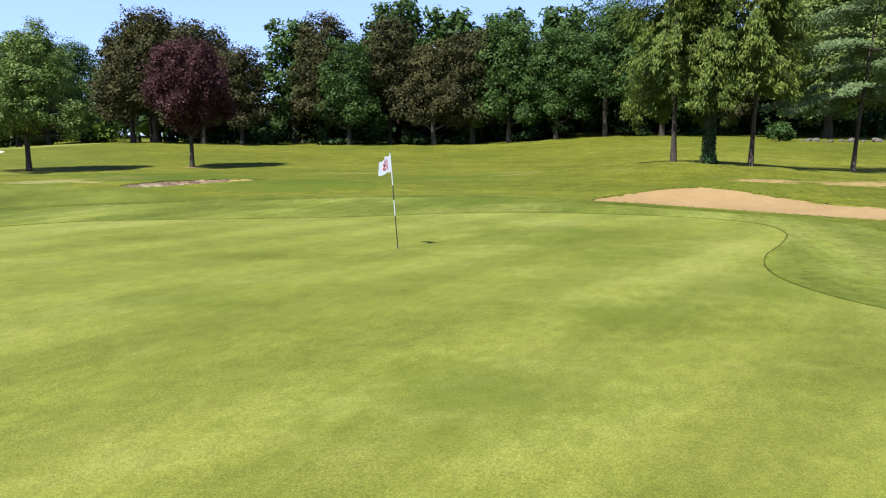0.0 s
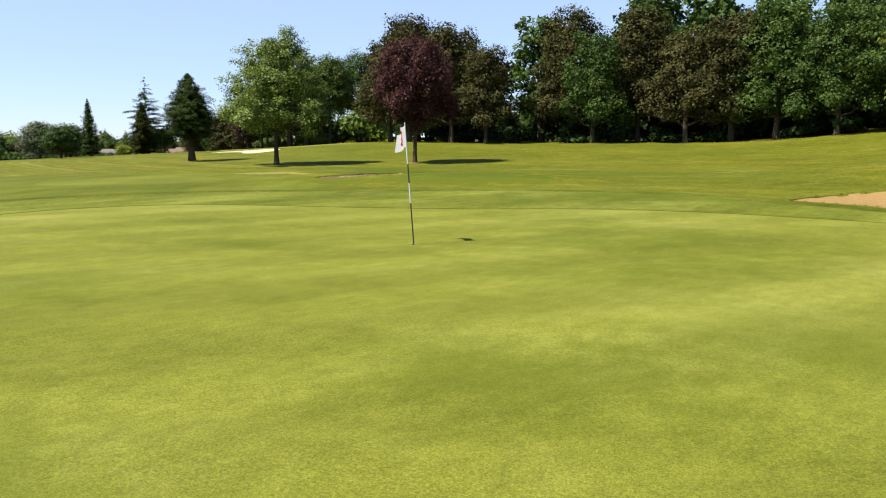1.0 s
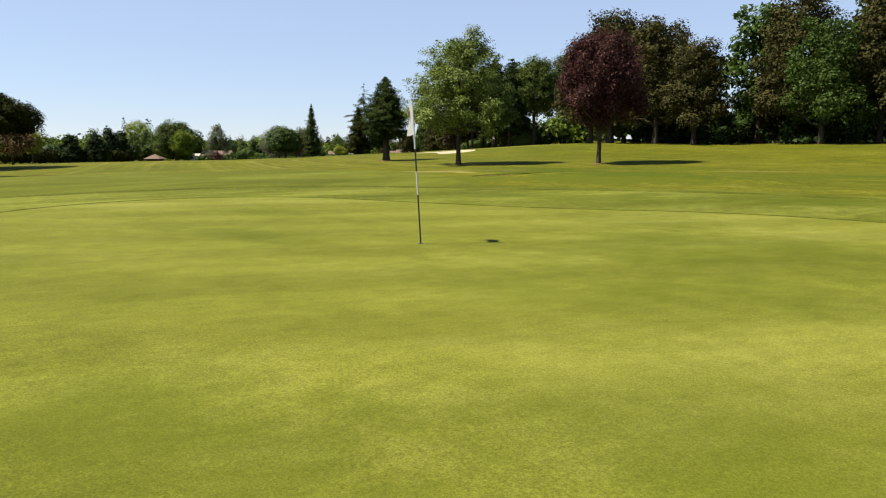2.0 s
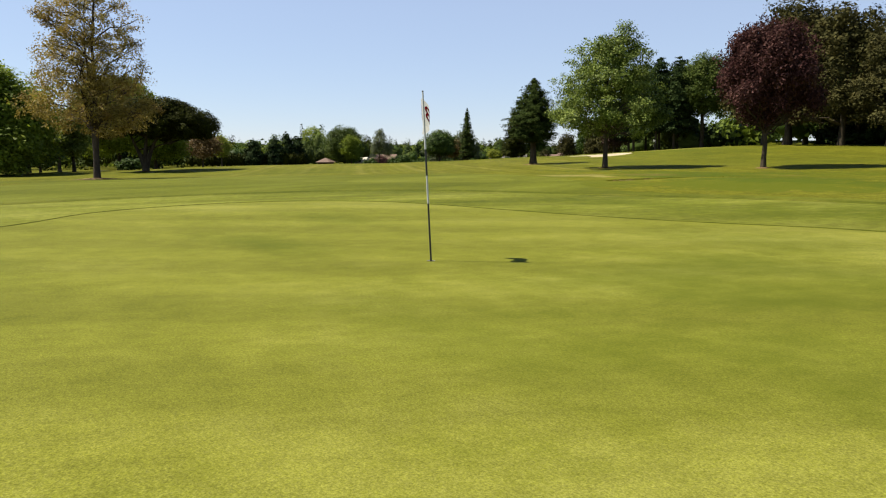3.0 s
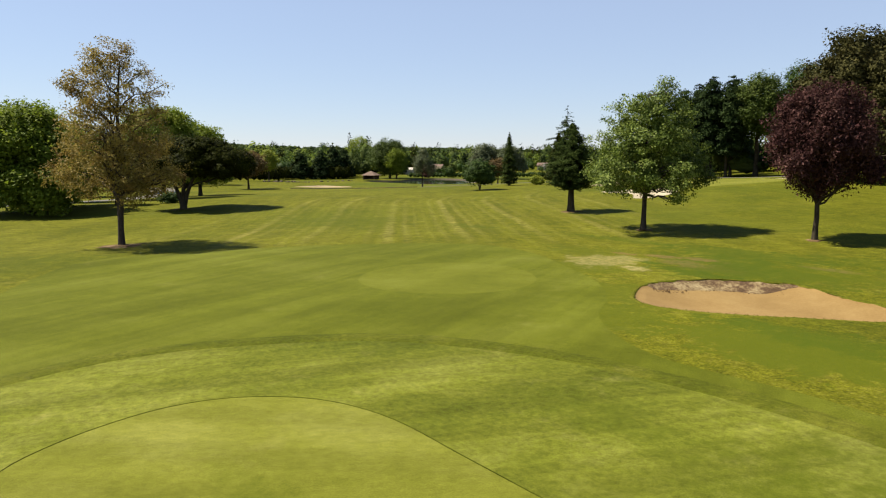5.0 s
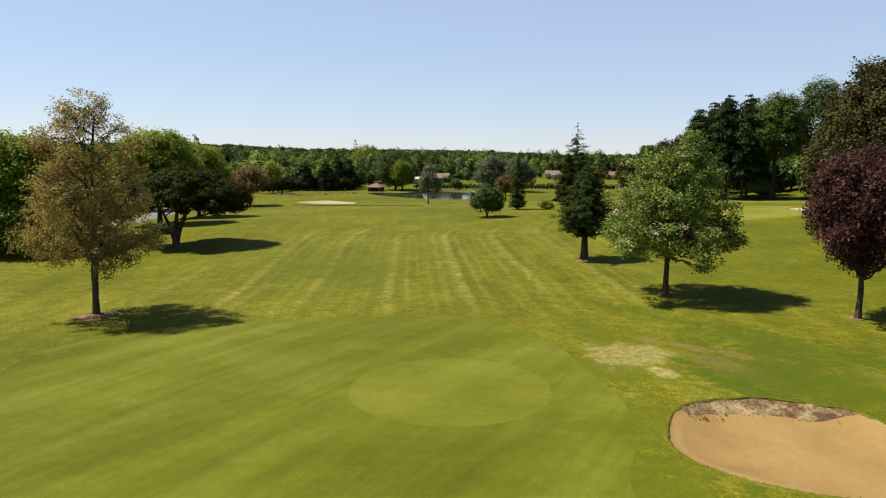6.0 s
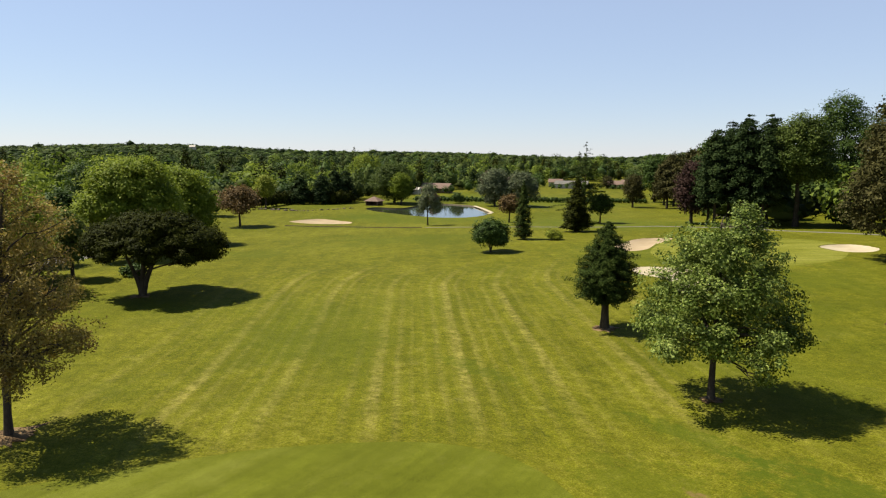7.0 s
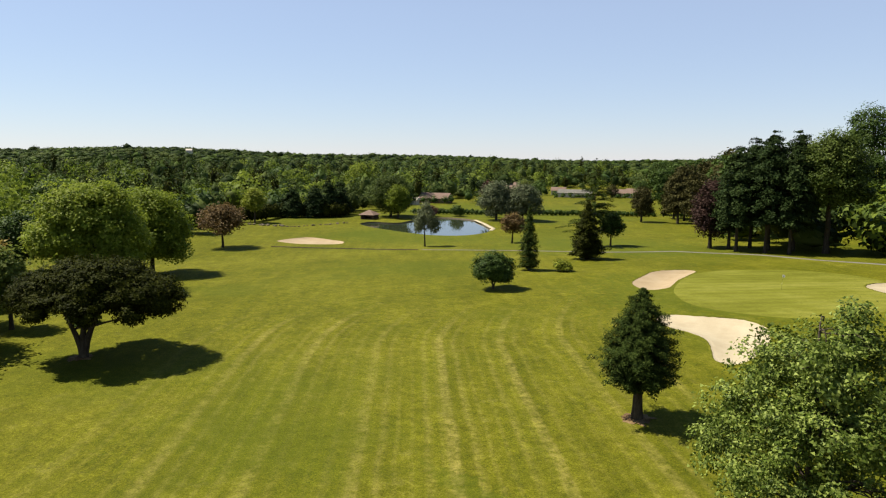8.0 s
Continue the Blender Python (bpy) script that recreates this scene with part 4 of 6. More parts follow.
def needle_tree(name, x, y, label, category, h, r, width, mat, bark, seed, low=0.12, tiers=26, arms=9, per=14, size=0.35, droop=0.25, slim=0.35, spread=0.25, power=0.8, belly=0.0, hang=0.4, group="", lean=(0, 0), gaps=0.0, flare=1.3, curtain=0.0, flat=0.6, loose=0.06):
    """A conifer: whorls of arms round one leader, each feathered with sprays."""
    rng = np.random.default_rng(seed)
    root = thing(name, x, y, label, category, group)
    p, rad = trunk_tube(rng, h, r, lean, flare, tip=0.06, bend=0.004)
    piece("trunk", mesh_of("trunk", *tube(p, rad, 12), bark), root)
    pos, out, br, fine = [], [], [], []
    for i in range(tiers):
        t = (i + rng.random() * 0.6) / tiers
        zc = h * (low + (1 - low) * t)
        reach = width * ((1 - t) ** power) * (1 - belly * max(0.0, 0.35 - t) / 0.35)
        j = int(np.clip(np.searchsorted(p[:, 2], zc), 1, len(p) - 1))
        for k in range(max(4, int(arms * (0.5 + 0.5 * (1 - t))))):
            if rng.random() < gaps:
                continue
            a = rng.uniform(0, 2 * np.pi)
            L = reach * (0.66 + 0.52 * rng.random() ** 1.3) + 0.15 * (1 - t)
            if rng.random() < 0.07:
                L *= 1.28
            d = np.array([math.cos(a), math.sin(a), 0.0])
            tip = np.array([p[j, 0], p[j, 1], zc]) + d * L + np.array([0, 0, (0.1 - droop + loose * rng.standard_normal()) * L])
            mid = np.array([p[j, 0], p[j, 1], zc]) + d * L * 0.55
            if k % 2 == 0:
                br.append(tube([(p[j, 0], p[j, 1], zc), mid, tip], [rad[j] * 0.3 + 0.015, 0.025, 0.01], 5))
            m = max(2, int(L / 0.45))
            s = np.linspace(0.25, 1.0, m)[:, None]
            q = np.array([p[j, 0], p[j, 1], zc]) + (tip - np.array([p[j, 0], p[j, 1], zc])) * s
            q[:, 2] += np.sin(s[:, 0] * np.pi) * 0.08 * L
            pos.append(q)
            fine.append(np.full(m, 0.3 + 0.7 * min(1.0, (1 - t) / 0.3)))
            out.append(np.repeat((d * 0.8 + np.array([0, 0, 0.3]))[None], m, 0))
            if curtain:
                fall = np.repeat(q[m // 3:], 3, 0)
                fall = fall + rng.normal(0, 0.10, fall.shape) - np.array([0, 0, 1.0]) * (rng.uniform(0.1, 1.0, len(fall)) * curtain * rng.uniform(0.6, 1.2))[:, None]
                pos.append(fall)
                fine.append(np.ones(len(fall)))
                out.append(np.repeat((d + np.array([0, 0, 0.1]))[None], len(fall), 0))
    piece("branchwork", mesh_of("branchwork", *join(br), bark), root, kind="stuff")
    pos, out = np.concatenate(pos), np.concatenate(out)
    piece("crown", mesh_of("crown", *leaf_faces(rng, pos, out, per, spread, size, slim, hang, flat, 1.0, 0.5, np.concatenate(fine)), mat, flat=True), root)
    return root


def soil_ring(x, y, r, seed):
    """Worn earth at the foot of a trunk."""
    rng = np.random.default_rng(seed)
    n = 28
    a = np.arange(n) * 2 * np.pi / n
    rows = []
    for k, u in ((1.0, 0.012), (0.8, 0.05), (0.45, 0.10), (0.1, 0.14)):
        rr = r * k * (1 + 0.22 * rng.standard_normal(n) * k)
        px, py = x + rr * np.cos(a), y + rr * np.sin(a)
        rows.append(np.column_stack([px, py, height(px, py) + u]))
    i = np.arange(n)
    f = np.concatenate([np.column_stack([q * n + i, q * n + (i + 1) % n, (q + 1) * n + (i + 1) % n, (q + 1) * n + i]) for q in range(3)])
    piece("bare_earth", mesh_of("bare_earth", np.concatenate(rows), f, SOIL), None, "worn bare earth round a tree foot", "structure")


# single trees near the green
grow("plane_tree", -33.0, 62.9, "young plane tree with pale green leaves", "tree", 14.4, 0.23, [(-0.4, -0.3, 5.1, 5.2, 5.2, 2.2), (0, 0.2, 7.5, 4.7, 4.7, 2.2), (0.3, 0.5, 9.7, 3.6, 3.6, 1.9), (0.8, 1.0, 10.9, 1.9, 1.9, 1.5), (1.0, 1.3, 12.1, 0.8, 0.8, 1.0)] + side_lobes(3, 26, 3.6, 11.6, 4.7, 1.25),
     PLANE_LEAF, BARK, 11, twigs=2000, per=44, spread=0.27, size=0.142, slim=0.9, shell=0.30, face=0.9, up=0.45, limbs=46, first=0.2, holes=(170, 0.66))
grow("copper_beech", -20.1, 66.5, "copper beech with dark purple leaves and bare trunk", "tree", 12.4, 0.21, [(0, 0, 7.7, 3.7, 3.7, 3.8), (0, 0, 9.3, 2.9, 2.9, 2.2), (0.1, 0.1, 5.4, 2.5, 2.5, 2.1)] + side_lobes(5, 16, 5.2, 10.4, 3.2, 1.1, 0.45),
     COPPER_LEAF, DARK_BARK, 12, twigs=1600, per=34, spread=0.25, size=0.25, slim=0.42, shell=0.5, hang=-0.8, face=0.5, up=0.15, flat=1.5, limbs=70, first=0.2, rise=1.2, holes=(110, 0.50))
needle_tree("giant_sequoia", -49.5, 71.3, "egg-shaped dark green sequoia with thick trunk", "tree", 9.9, 0.40, 3.35, SEQUOIA_LEAF, DARK_BARK, 13, low=0.25, tiers=46, arms=18, per=40, size=0.18, droop=-0.05, slim=0.38, spread=0.18, power=0.80, belly=0.40, hang=-0.35)
grow("robinia", -53.6, 24.9, "tall thin-leaved tree with brownish young foliage", "tree", 15.9, 0.23, [(0.3, 0.2, 5.8, 4.7, 4.7, 2.8), (0.2, 0.3, 8.8, 4.6, 4.6, 2.8), (-0.2, 0, 12.2, 3.9, 3.9, 2.5), (-0.3, 0, 14.6, 2.0, 2.0, 1.4)] + side_lobes(7, 18, 4.0, 13.8, 4.0, 1.4, 0.38),
     ROBINIA_LEAF, BARK, 14, twigs=1500, per=34, spread=0.26, size=0.160, slim=0.55, hang=0.3, shell=0.3, face=0.5, limbs=80, first=0.22, rise=0.8, stems=[(0.5, 0.3, 1.05), (-0.7, -0.2, 0.85)], trunk_top=0.85, holes=(110, 0.66))
grow("umbrella_pine", -92.6, 40.7, "broad umbrella-shaped dark pine with forked trunk", "tree", 10.6, 0.46, [(1.1, 1.4, 7.9, 5.0, 5.0, 2.2), (3.0, 4.2, 6.7, 4.2, 4.2, 2.0), (-1.0, -1.8, 6.8, 4.4, 4.4, 2.0), (-2.6, -3.8, 5.9, 2.5, 2.5, 1.4), (4.4, 6.2, 5.9, 2.5, 2.5, 1.5), (1.0, 1.4, 6.5, 6.4, 6.4, 1.1)] + side_lobes(9, 44, 5.2, 9.0, 6.1, 1.25, 0.5, 1.0, 1.4),
     PINE_LEAF, DARK_BARK, 15, twigs=3600, per=28, spread=0.24, size=0.30, slim=0.40, shell=0.80, hang=-0.5, limbs=30, first=0.10, rise=0.45, stems=[(1.5, 2.0, 0.66), (-0.9, -1.5, 0.58), (0.3, 0.5, 0.7)], trunk_top=0.85)
for tx, ty, tr, ts in ((-33.0, 62.9, 0.7, 1), (-49.5, 71.3, 1.1, 2), (-53.6, 24.9, 1.5, 3), (-92.8, 40.4, 1.2, 4), (-20.1, 66.5, 0.6, 5)):
    soil_ring(tx, ty, tr, ts)
grow("round_bush", -94.8, 95.0, "dense round green bush on many stems", "bush", 5.6, 0.16, [(0, 0, 3.3, 3.0, 3.0, 2.2)] + side_lobes(21, 9, 2.0, 4.8, 2.2, 1.1), OAK_LEAF, DARK_BARK, 16, twigs=620, per=26, spread=0.28, size=0.28, shell=0.6, limbs=10, first=0.1, stems=[(0.5, 0.3, 0.6), (-0.6, 0.2, 0.6), (0.1, -0.6, 0.6)], trunk_top=0.6)
needle_tree("column_cypress", -104.0, 110.5, "narrow column-shaped dark cypress", "tree", 11.0, 0.22, 1.95, SEQUOIA_LEAF, DARK_BARK, 17, low=0.02, tiers=42, arms=11, per=24, size=0.24, droop=-0.1, slim=0.4, spread=0.18, power=0.9, belly=0.3)
needle_tree("dark_yew", -106.8, 127.6, "dense cone-shaped dark evergreen", "tree", 11.2, 0.3, 2.9, PINE_LEAF, DARK_BARK, 18, low=0.02, tiers=36, arms=13, per=24, size=0.34, droop=-0.1, slim=0.4, spread=0.26, power=0.85)
needle_tree("cedar", -122.7, 147.0, "tall open cedar with thin tiered arms", "tree", 19.6, 0.22, 6.2, SEQUOIA_LEAF, DARK_BARK, 19, low=0.10, tiers=30, arms=9, per=18, size=0.36, droop=0.04, slim=0.28, spread=0.22, power=0.85, hang=0.15, flat=0.5, gaps=0.34, loose=0.22)

# conifers and cedar on the mound
for k, (tx, ty, th, tr, tw, tl, lx) in enumerate(((16.6, 43.4, 15.5, 0.17, 3.3, "tall cypress with hanging yellow-green sprays", -0.5), (18.2, 41.9, 17.5, 0.27, 2.3, "tall cypress with ivy-clad double trunk", 0.1), (20.4, 41.0, 16.0, 0.145, 2.4, "tall cypress with hanging sprays and slim trunk", 0.5))):
    needle_tree("hanging_cypress", tx, ty, tl, "tree", th, tr, tw, CYPRESS_LEAF, DARK_BARK, 30 + k, low=(0.30, 0.28, 0.34)[k], tiers=18, arms=10, per=20, size=0.24, droop=0.45, slim=0.32, spread=0.17, power=0.30, hang=0.95, gaps=0.20, flare=1.35, group="cypresses on the mound", lean=(lx, 0.1), curtain=1.3)


def ivy(x, y):
    """Ivy climbing a trunk."""
    rng = np.random.default_rng(77)
    root = thing("ivy", x, y, "glossy green ivy climbing a cypress trunk", "ivy")
    n = 420
    a, h = rng.uniform(0, 2 * np.pi, n), rng.random(n) ** 1.4 * 4.2
    rr = 0.16 * np.exp(-h / 0.5) + 0.29 - 0.02 * h
    pos = np.column_stack([rr * np.cos(a), rr * np.sin(a), h])
    out = np.column_stack([np.cos(a), np.sin(a), 0 * a])
    piece("leaves", mesh_of("leaves", *leaf_faces(rng, pos, out, 6, 0.09, 0.12, 0.9), IVY_LEAF, flat=True), root)
    p = [tube([(rr0 * math.cos(q), rr0 * math.sin(q), z) for rr0, q, z in ((0.6, q0, 0.0), (0.46, q0 + 0.3, 0.5), (0.42, q0 + 0.5, 1.6), (0.36, q0 + 0.2, 3.0))], [0.03, 0.025, 0.02, 0.01], 5) for q0 in (0.3, 1.9, 3.4, 4.8)]
    piece("stems", mesh_of("stems", *join(p), BARK), root)


ivy(18.2, 41.9)
needle_tree("blue_cedar", 28.0, 42.8, "blue-grey cedar with wide level arms", "tree", 13.5, 0.14, 5.4, CEDAR_LEAF, DARK_BARK, 36, low=0.30, lean=(0.9, -0.4), tiers=9, arms=9, per=70, size=0.22, flat=0.22, droop=0.22, slim=0.30, spread=0.34, power=0.35, hang=0.3, flare=1.3, gaps=0.15)

# mid-distance trees
SINGLE = (
    ("grey_plane_tree", -129.0, 47.5, "spreading pale green tree behind a pine", 17.4, 9.6, 7.4, 9.4, BRIGHT_LEAF, 1200, 16),
    ("grey_plane_tree", -146.5, 59.5, "broad green tree with low crown", 15.4, 8.6, 7.0, 8.0, BRIGHT_LEAF, 1100, 15),
    ("rust_tree", -181.0, 83.2, "small tree with rust-brown leaves", 10.6, 6.8, 3.6, 6.0, RUST_LEAF, 520, 10),
    ("lime_tree", -236.0, 111.5, "small bright yellow-green tree", 11.5, 7.4, 4.0, 4.2, LIME_LEAF, 420, 9),
    ("red_sapling", -146.0, 143.5, "small tree with reddish-brown leaves", 7.6, 4.8, 2.5, 3.2, RUST_LEAF, 300, 9),
    ("young_tree", -121.0, 150.7, "young broad-leaved tree on the grass", 7.2, 4.6, 2.4, 2.8, OAK_LEAF, 320, 10),
    ("round_conifer", -171.0, 224.0, "rounded brownish-green evergreen on mown grass", 13.0, 7.0, 5.4, 4.2, HOLM_LEAF, 520, 10),
    ("copper_tree", -103.0, 161.0, "dark copper-leaved tree at the wood edge", 15.0, 8.0, 6.6, 4.4, DULL_LEAF, 700, 12),
    ("park_oak", -82.0, 166.8, "large open green oak beside a conifer stand", 23.4, 15.2, 8.0, 7.6, PARK_LEAF, 1250, 13),
    ("pond_tree", -203.0, 186.0, "grey-green rounded tree by the pond", 14.5, 7.4, 6.4, 7.6, GREY_LEAF, 820, 12),
    ("pond_tree", -196.0, 192.0, "grey-green spreading tree by the pond", 13.5, 7.0, 6.0, 7.4, GREY_LEAF, 780, 12),
    ("great_tree", -234.0, 162.0, "large round dark green tree behind the hut", 16.0, 8.2, 7.6, 10.0, PARK_LEAF, 1300, 13),
    ("bright_tree", -226.0, 160.0, "bright green tree beside the pond", 12.5, 6.8, 5.4, 5.0, BRIGHT_LEAF, 520, 11),
    ("tall_pale_tree", -309.0, 191.0, "tall pale green tree above the woodland", 20.0, 11.5, 8.0, 8.6, BRIGHT_LEAF, 700, 9),
    ("ash_tree", 52.0, 84.0, "broad light green ash beside a wood", 21.0, 11.0, 9.4, 9.6, ASH_LEAF, 1700, 15),
    ("garden_tree", -298.0, 228.0, "dark rounded tree beside a low house", 9.0, 4.6, 4.2, 4.4, OAK_LEAF, 300, 9),
    ("garden_tree", -287.0, 251.0, "dark red-leaved tree beside a low house", 11.0, 6.0, 4.6, 4.0, COPPER_LEAF, 300, 9),
    ("garden_tree", -335.0, 318.0, "round light green tree between far houses", 9.0, 4.8, 4.0, 5.0, ASH_LEAF, 300, 9),
    ("garden_tree", -318.0, 312.0, "low dark tree beside a low building", 7.0, 3.4, 3.2, 4.2, OAK_LEAF, 260, 9),
    ("garden_tree", -276.0, 330.0, "olive tree beside a low building", 8.0, 4.0, 3.6, 4.6, HOLM_LEAF, 260, 9),
    ("garden_tree", -268.0, 344.0, "dark green tree behind a low building", 10.0, 5.4, 4.4, 5.0, OAK_LEAF, 300, 9),
    ("great_multistem_tree", -103.6, 23.4, "large bright green tree with many stems", 17.0, 7.2, 7.4, 11.4, BRIGHT_LEAF, 2200, 15),
    ("parkland_tree", -116.0, 29.5, "green tree with slim dark trunk", 12.0, 7.6, 4.6, 5.2, OAK_LEAF, 560, 11),
    ("slim_tree", -110.5, 35.8, "slim loose-leaved grey-green tree", 9.6, 5.6, 4.0, 2.4, ASH_LEAF, 320, 10),
    ("parkland_tree", -129.0, 33.0, "brownish tree beside the drive", 11.0, 6.6, 4.4, 4.6, ROBINIA_LEAF, 460, 10),
    ("parkland_tree", -151.0, 29.0, "dark green tree beside the drive", 12.0, 7.0, 4.8, 5.4, OAK_LEAF, 520, 11),
    ("parkland_tree", -138.0, 20.0, "olive-green oak beside the drive", 14.0, 8.0, 5.6, 6.4, HOLM_LEAF, 600, 11),
    ("parkland_tree", -164.0, 41.0, "rounded green tree beside the drive", 11.0, 6.2, 4.8, 5.6, OAK_LEAF, 600, 11),
    ("parkland_tree", -178.0, 56.0, "light green tree beside the drive", 13.0, 7.8, 5.4, 6.0, BRIGHT_LEAF, 560, 11),
    ("parkland_tree", -160.0, 18.0, "wide green tree at the edge of the park", 16.0, 9.0, 6.8, 7.4, OAK_LEAF, 640, 11),
    ("parkland_tree", -200.0, 52.0, "large green tree at the edge of the park", 17.0, 9.4, 7.2, 7.8, OAK_LEAF, 640, 11),
)
for k, (nm, tx, ty, tl, th, zc, rz, rr, mt, tw, pr) in enumerate(SINGLE):
    many = nm == "great_multistem_tree"
    grow(nm, tx, ty, tl, "tree", th, 0.035 * th ** 0.9, [(0, 0, zc, rr * 0.86, rr * 0.86, rz * 0.9), (rr * 0.15, -rr * 0.1, zc + rz * 0.4, rr * 0.6, rr * 0.6, rz * 0.6)] + side_lobes(100 + k, 9, zc - rz * 0.55, zc + rz * 0.7, rr * 0.74, rr * 0.32),
         mt, DARK_BARK, 200 + k, twigs=tw, per=int(pr * (2.6 if tw > 850 else 1.6)), spread=0.45 + 0.02 * rr, size=(0.25 if tw > 850 else 0.34) + 0.012 * rr, slim=0.8, shell=0.5, face=0.6, up=0.6, limbs=18, first=0.16, holes=(24, 0.13 * rr), stems=[(1.4, 0.5, 0.5), (-1.6, 0.8, 0.55), (0.4, -1.5, 0.6), (0.2, 1.6, 0.5)] if many else None)
grow("weeping_tree", -154.5, 123.2, "slim weeping tree by the pond", "tree", 11.0, 0.2, [(0, 0, 7.6, 2.2, 2.2, 2.6), (1.4, 1.8, 5.2, 1.6, 1.6, 2.2), (-0.8, -0.9, 5.4, 1.5, 1.5, 2.2), (0, 0, 9.8, 1.1, 1.1, 1.1)], GREY_LEAF, DARK_BARK, 23, twigs=420, per=11, spread=0.34, size=0.5, slim=0.25, hang=0.95, shell=0.3, limbs=14)

# conifer stand below the wood
for k, (tx, ty, th, tw) in enumerate(((-99.0, 161.5, 17, 3.9), (-95.5, 158.5, 21, 4.4), (-92.5, 165.0, 24, 4.5), (-90.0, 159.5, 23, 4.5), (-88.2, 166.5, 24, 4.5), (-86.0, 161.0, 22.0, 4.2), (-97.0, 166.0, 23, 4.5))):
    needle_tree("stand_conifer", tx, ty, "tall dark conifer in a close stand", "tree", th, 0.34, tw, SPRUCE_LEAF, DARK_BARK, 60 + k, low=0.25, tiers=24, arms=12, per=14, size=0.52, droop=0.2, slim=0.5, spread=0.50, power=0.40, belly=0.25, group="conifer stand")

for k, (tx, ty, th) in enumerate(((-245.0, 137.0, 13.0), (-247.0, 143.5, 15.0), (-251.0, 150.0, 14.0), (-249.0, 130.0, 12.0))):
    needle_tree("pond_conifer", tx, ty, "dark conifer behind the pond", "tree", th * 0.88, 0.3, 4.4, SPRUCE_LEAF, DARK_BARK, 90 + k, low=0.08, tiers=18, arms=9, per=10, size=0.7, droop=0.2, slim=0.5, spread=0.55, power=0.38, group="conifers by the pond")

# the wood: a few grown trees, set out again along its edge
KINDS = []
for k, (nm, mt, th, zc, rz, rr, tw, tl) in enumerate((
        ("oak", OAK_LEAF, 21.0, 12.2, 8.6, 6.4, 1150, "tall green oak at the edge of a wood"), ("holm_oak", HOLM_LEAF, 17.0, 9.2, 7.6, 5.4, 1050, "dull olive-brown holm oak at the edge of a wood"),
        ("oak", OAK_LEAF, 18.0, 9.8, 8.2, 6.0, 1050, "green oak with low branches at a wood edge"), ("holm_oak", HOLM_LEAF, 20.0, 11.2, 8.6, 5.8, 1150, "tall brownish holm oak in a wood"))):
    KINDS.append((nm, mt, th, zc, rz, rr, tw, tl, 300 + k))
FIRST = {}


def wood_tree(kind, x, y, scale, turn, near=True):
    nm, mt, th, zc, rz, rr, tw, tl, seed = KINDS[kind]
    kind = (kind, near)
    if kind not in FIRST:
        FIRST[kind] = grow(nm, x, y, tl, "tree", th, 0.40, [(0, 0, zc, rr * 0.70, rr * 0.70, rz * 0.85), (1.0, -0.6, zc + rz * 0.5, rr * 0.5, rr * 0.5, rz * 0.5)] + side_lobes(seed, 26, zc - rz * 0.72, zc + rz * 0.85, rr * 0.80, rr * 0.33, 0.5),
                           mt, DARK_BARK, seed, twigs=int(tw * (1.15 if near else 0.6)), per=14 if near else 9, spread=0.46, size=0.295 if near else 0.57, slim=0.9, shell=0.62, limbs=16 if near else 6, first=0.1, group="trees of the wood")
        FIRST[kind].scale = (scale, scale, scale)
        return
    copy_thing(FIRST[kind], pose(x, y, ground_z(x, y) - 0.1, 0, 0, turn) @ Matrix.Scale(scale / FIRST[kind].scale.x, 4))


EDGE = [(60.0, 84.0), (42.0, 92.0), (30.0, 97.0), (14.0, 106.0), (0.0, 112.0), (-20.0, 114.0), (-38.0, 122.0), (-43.0, 140.0), (-50.0, 155.0), (-46.0, 172.0)]
rng_w = np.random.default_rng(9)
pts = np.array(EDGE)
run = np.concatenate([[0], np.cumsum(np.linalg.norm(np.diff(pts, axis=0), axis=1))])
# kind, place, size: green oaks 0 and 2, holm oaks 1 and 3
FRONT = ((1, -46.5, 123.0, 1.12), (3, -42.0, 121.0, 1.12), (1, -33.5, 119.0, 1.2), (1, -26.5, 116.0, 0.96), (3, -13.0, 118.5, 1.09), (2, -9.0, 114.0, 0.94), (3, -2.5, 117.0, 1.05), (1, 4.5, 112.0, 0.98), (1, 10.5, 110.0, 1.07), (2, 16.0, 108.0, 1.05), (2, 22.5, 104.0, 0.92), (0, 29.0, 101.0, 0.95), (2, 36.0, 97.0, 1.0), (1, 42.5, 95.5, 0.9), (0, 66.0, 88.0, 1.0))
BEHIND = ((0, -95.0, 214.0, 1.36), (0, -82.0, 212.0, 1.3), (0, -19.5, 126.0, 1.05), (0, -1.0, 127.0, 1.24), (2, 8.0, 122.0, 1.28), (0, 17.0, 118.0, 1.05), (0, 25.5, 114.0, 1.02), (2, 34.0, 108.0, 1.08), (0, 43.0, 104.0, 1.1), (2, -36.0, 132.0, 1.02), (3, -46.0, 131.0, 1.12), (2, 62.0, 94.0, 1.2), (0, 54.0, 98.0, 1.1))
for row, line in enumerate((FRONT, BEHIND)):
    for kind, x, y, size in line:
        wood_tree(kind, x, y, size, rng_w.uniform(0, 360), row == 0 or x < -60)
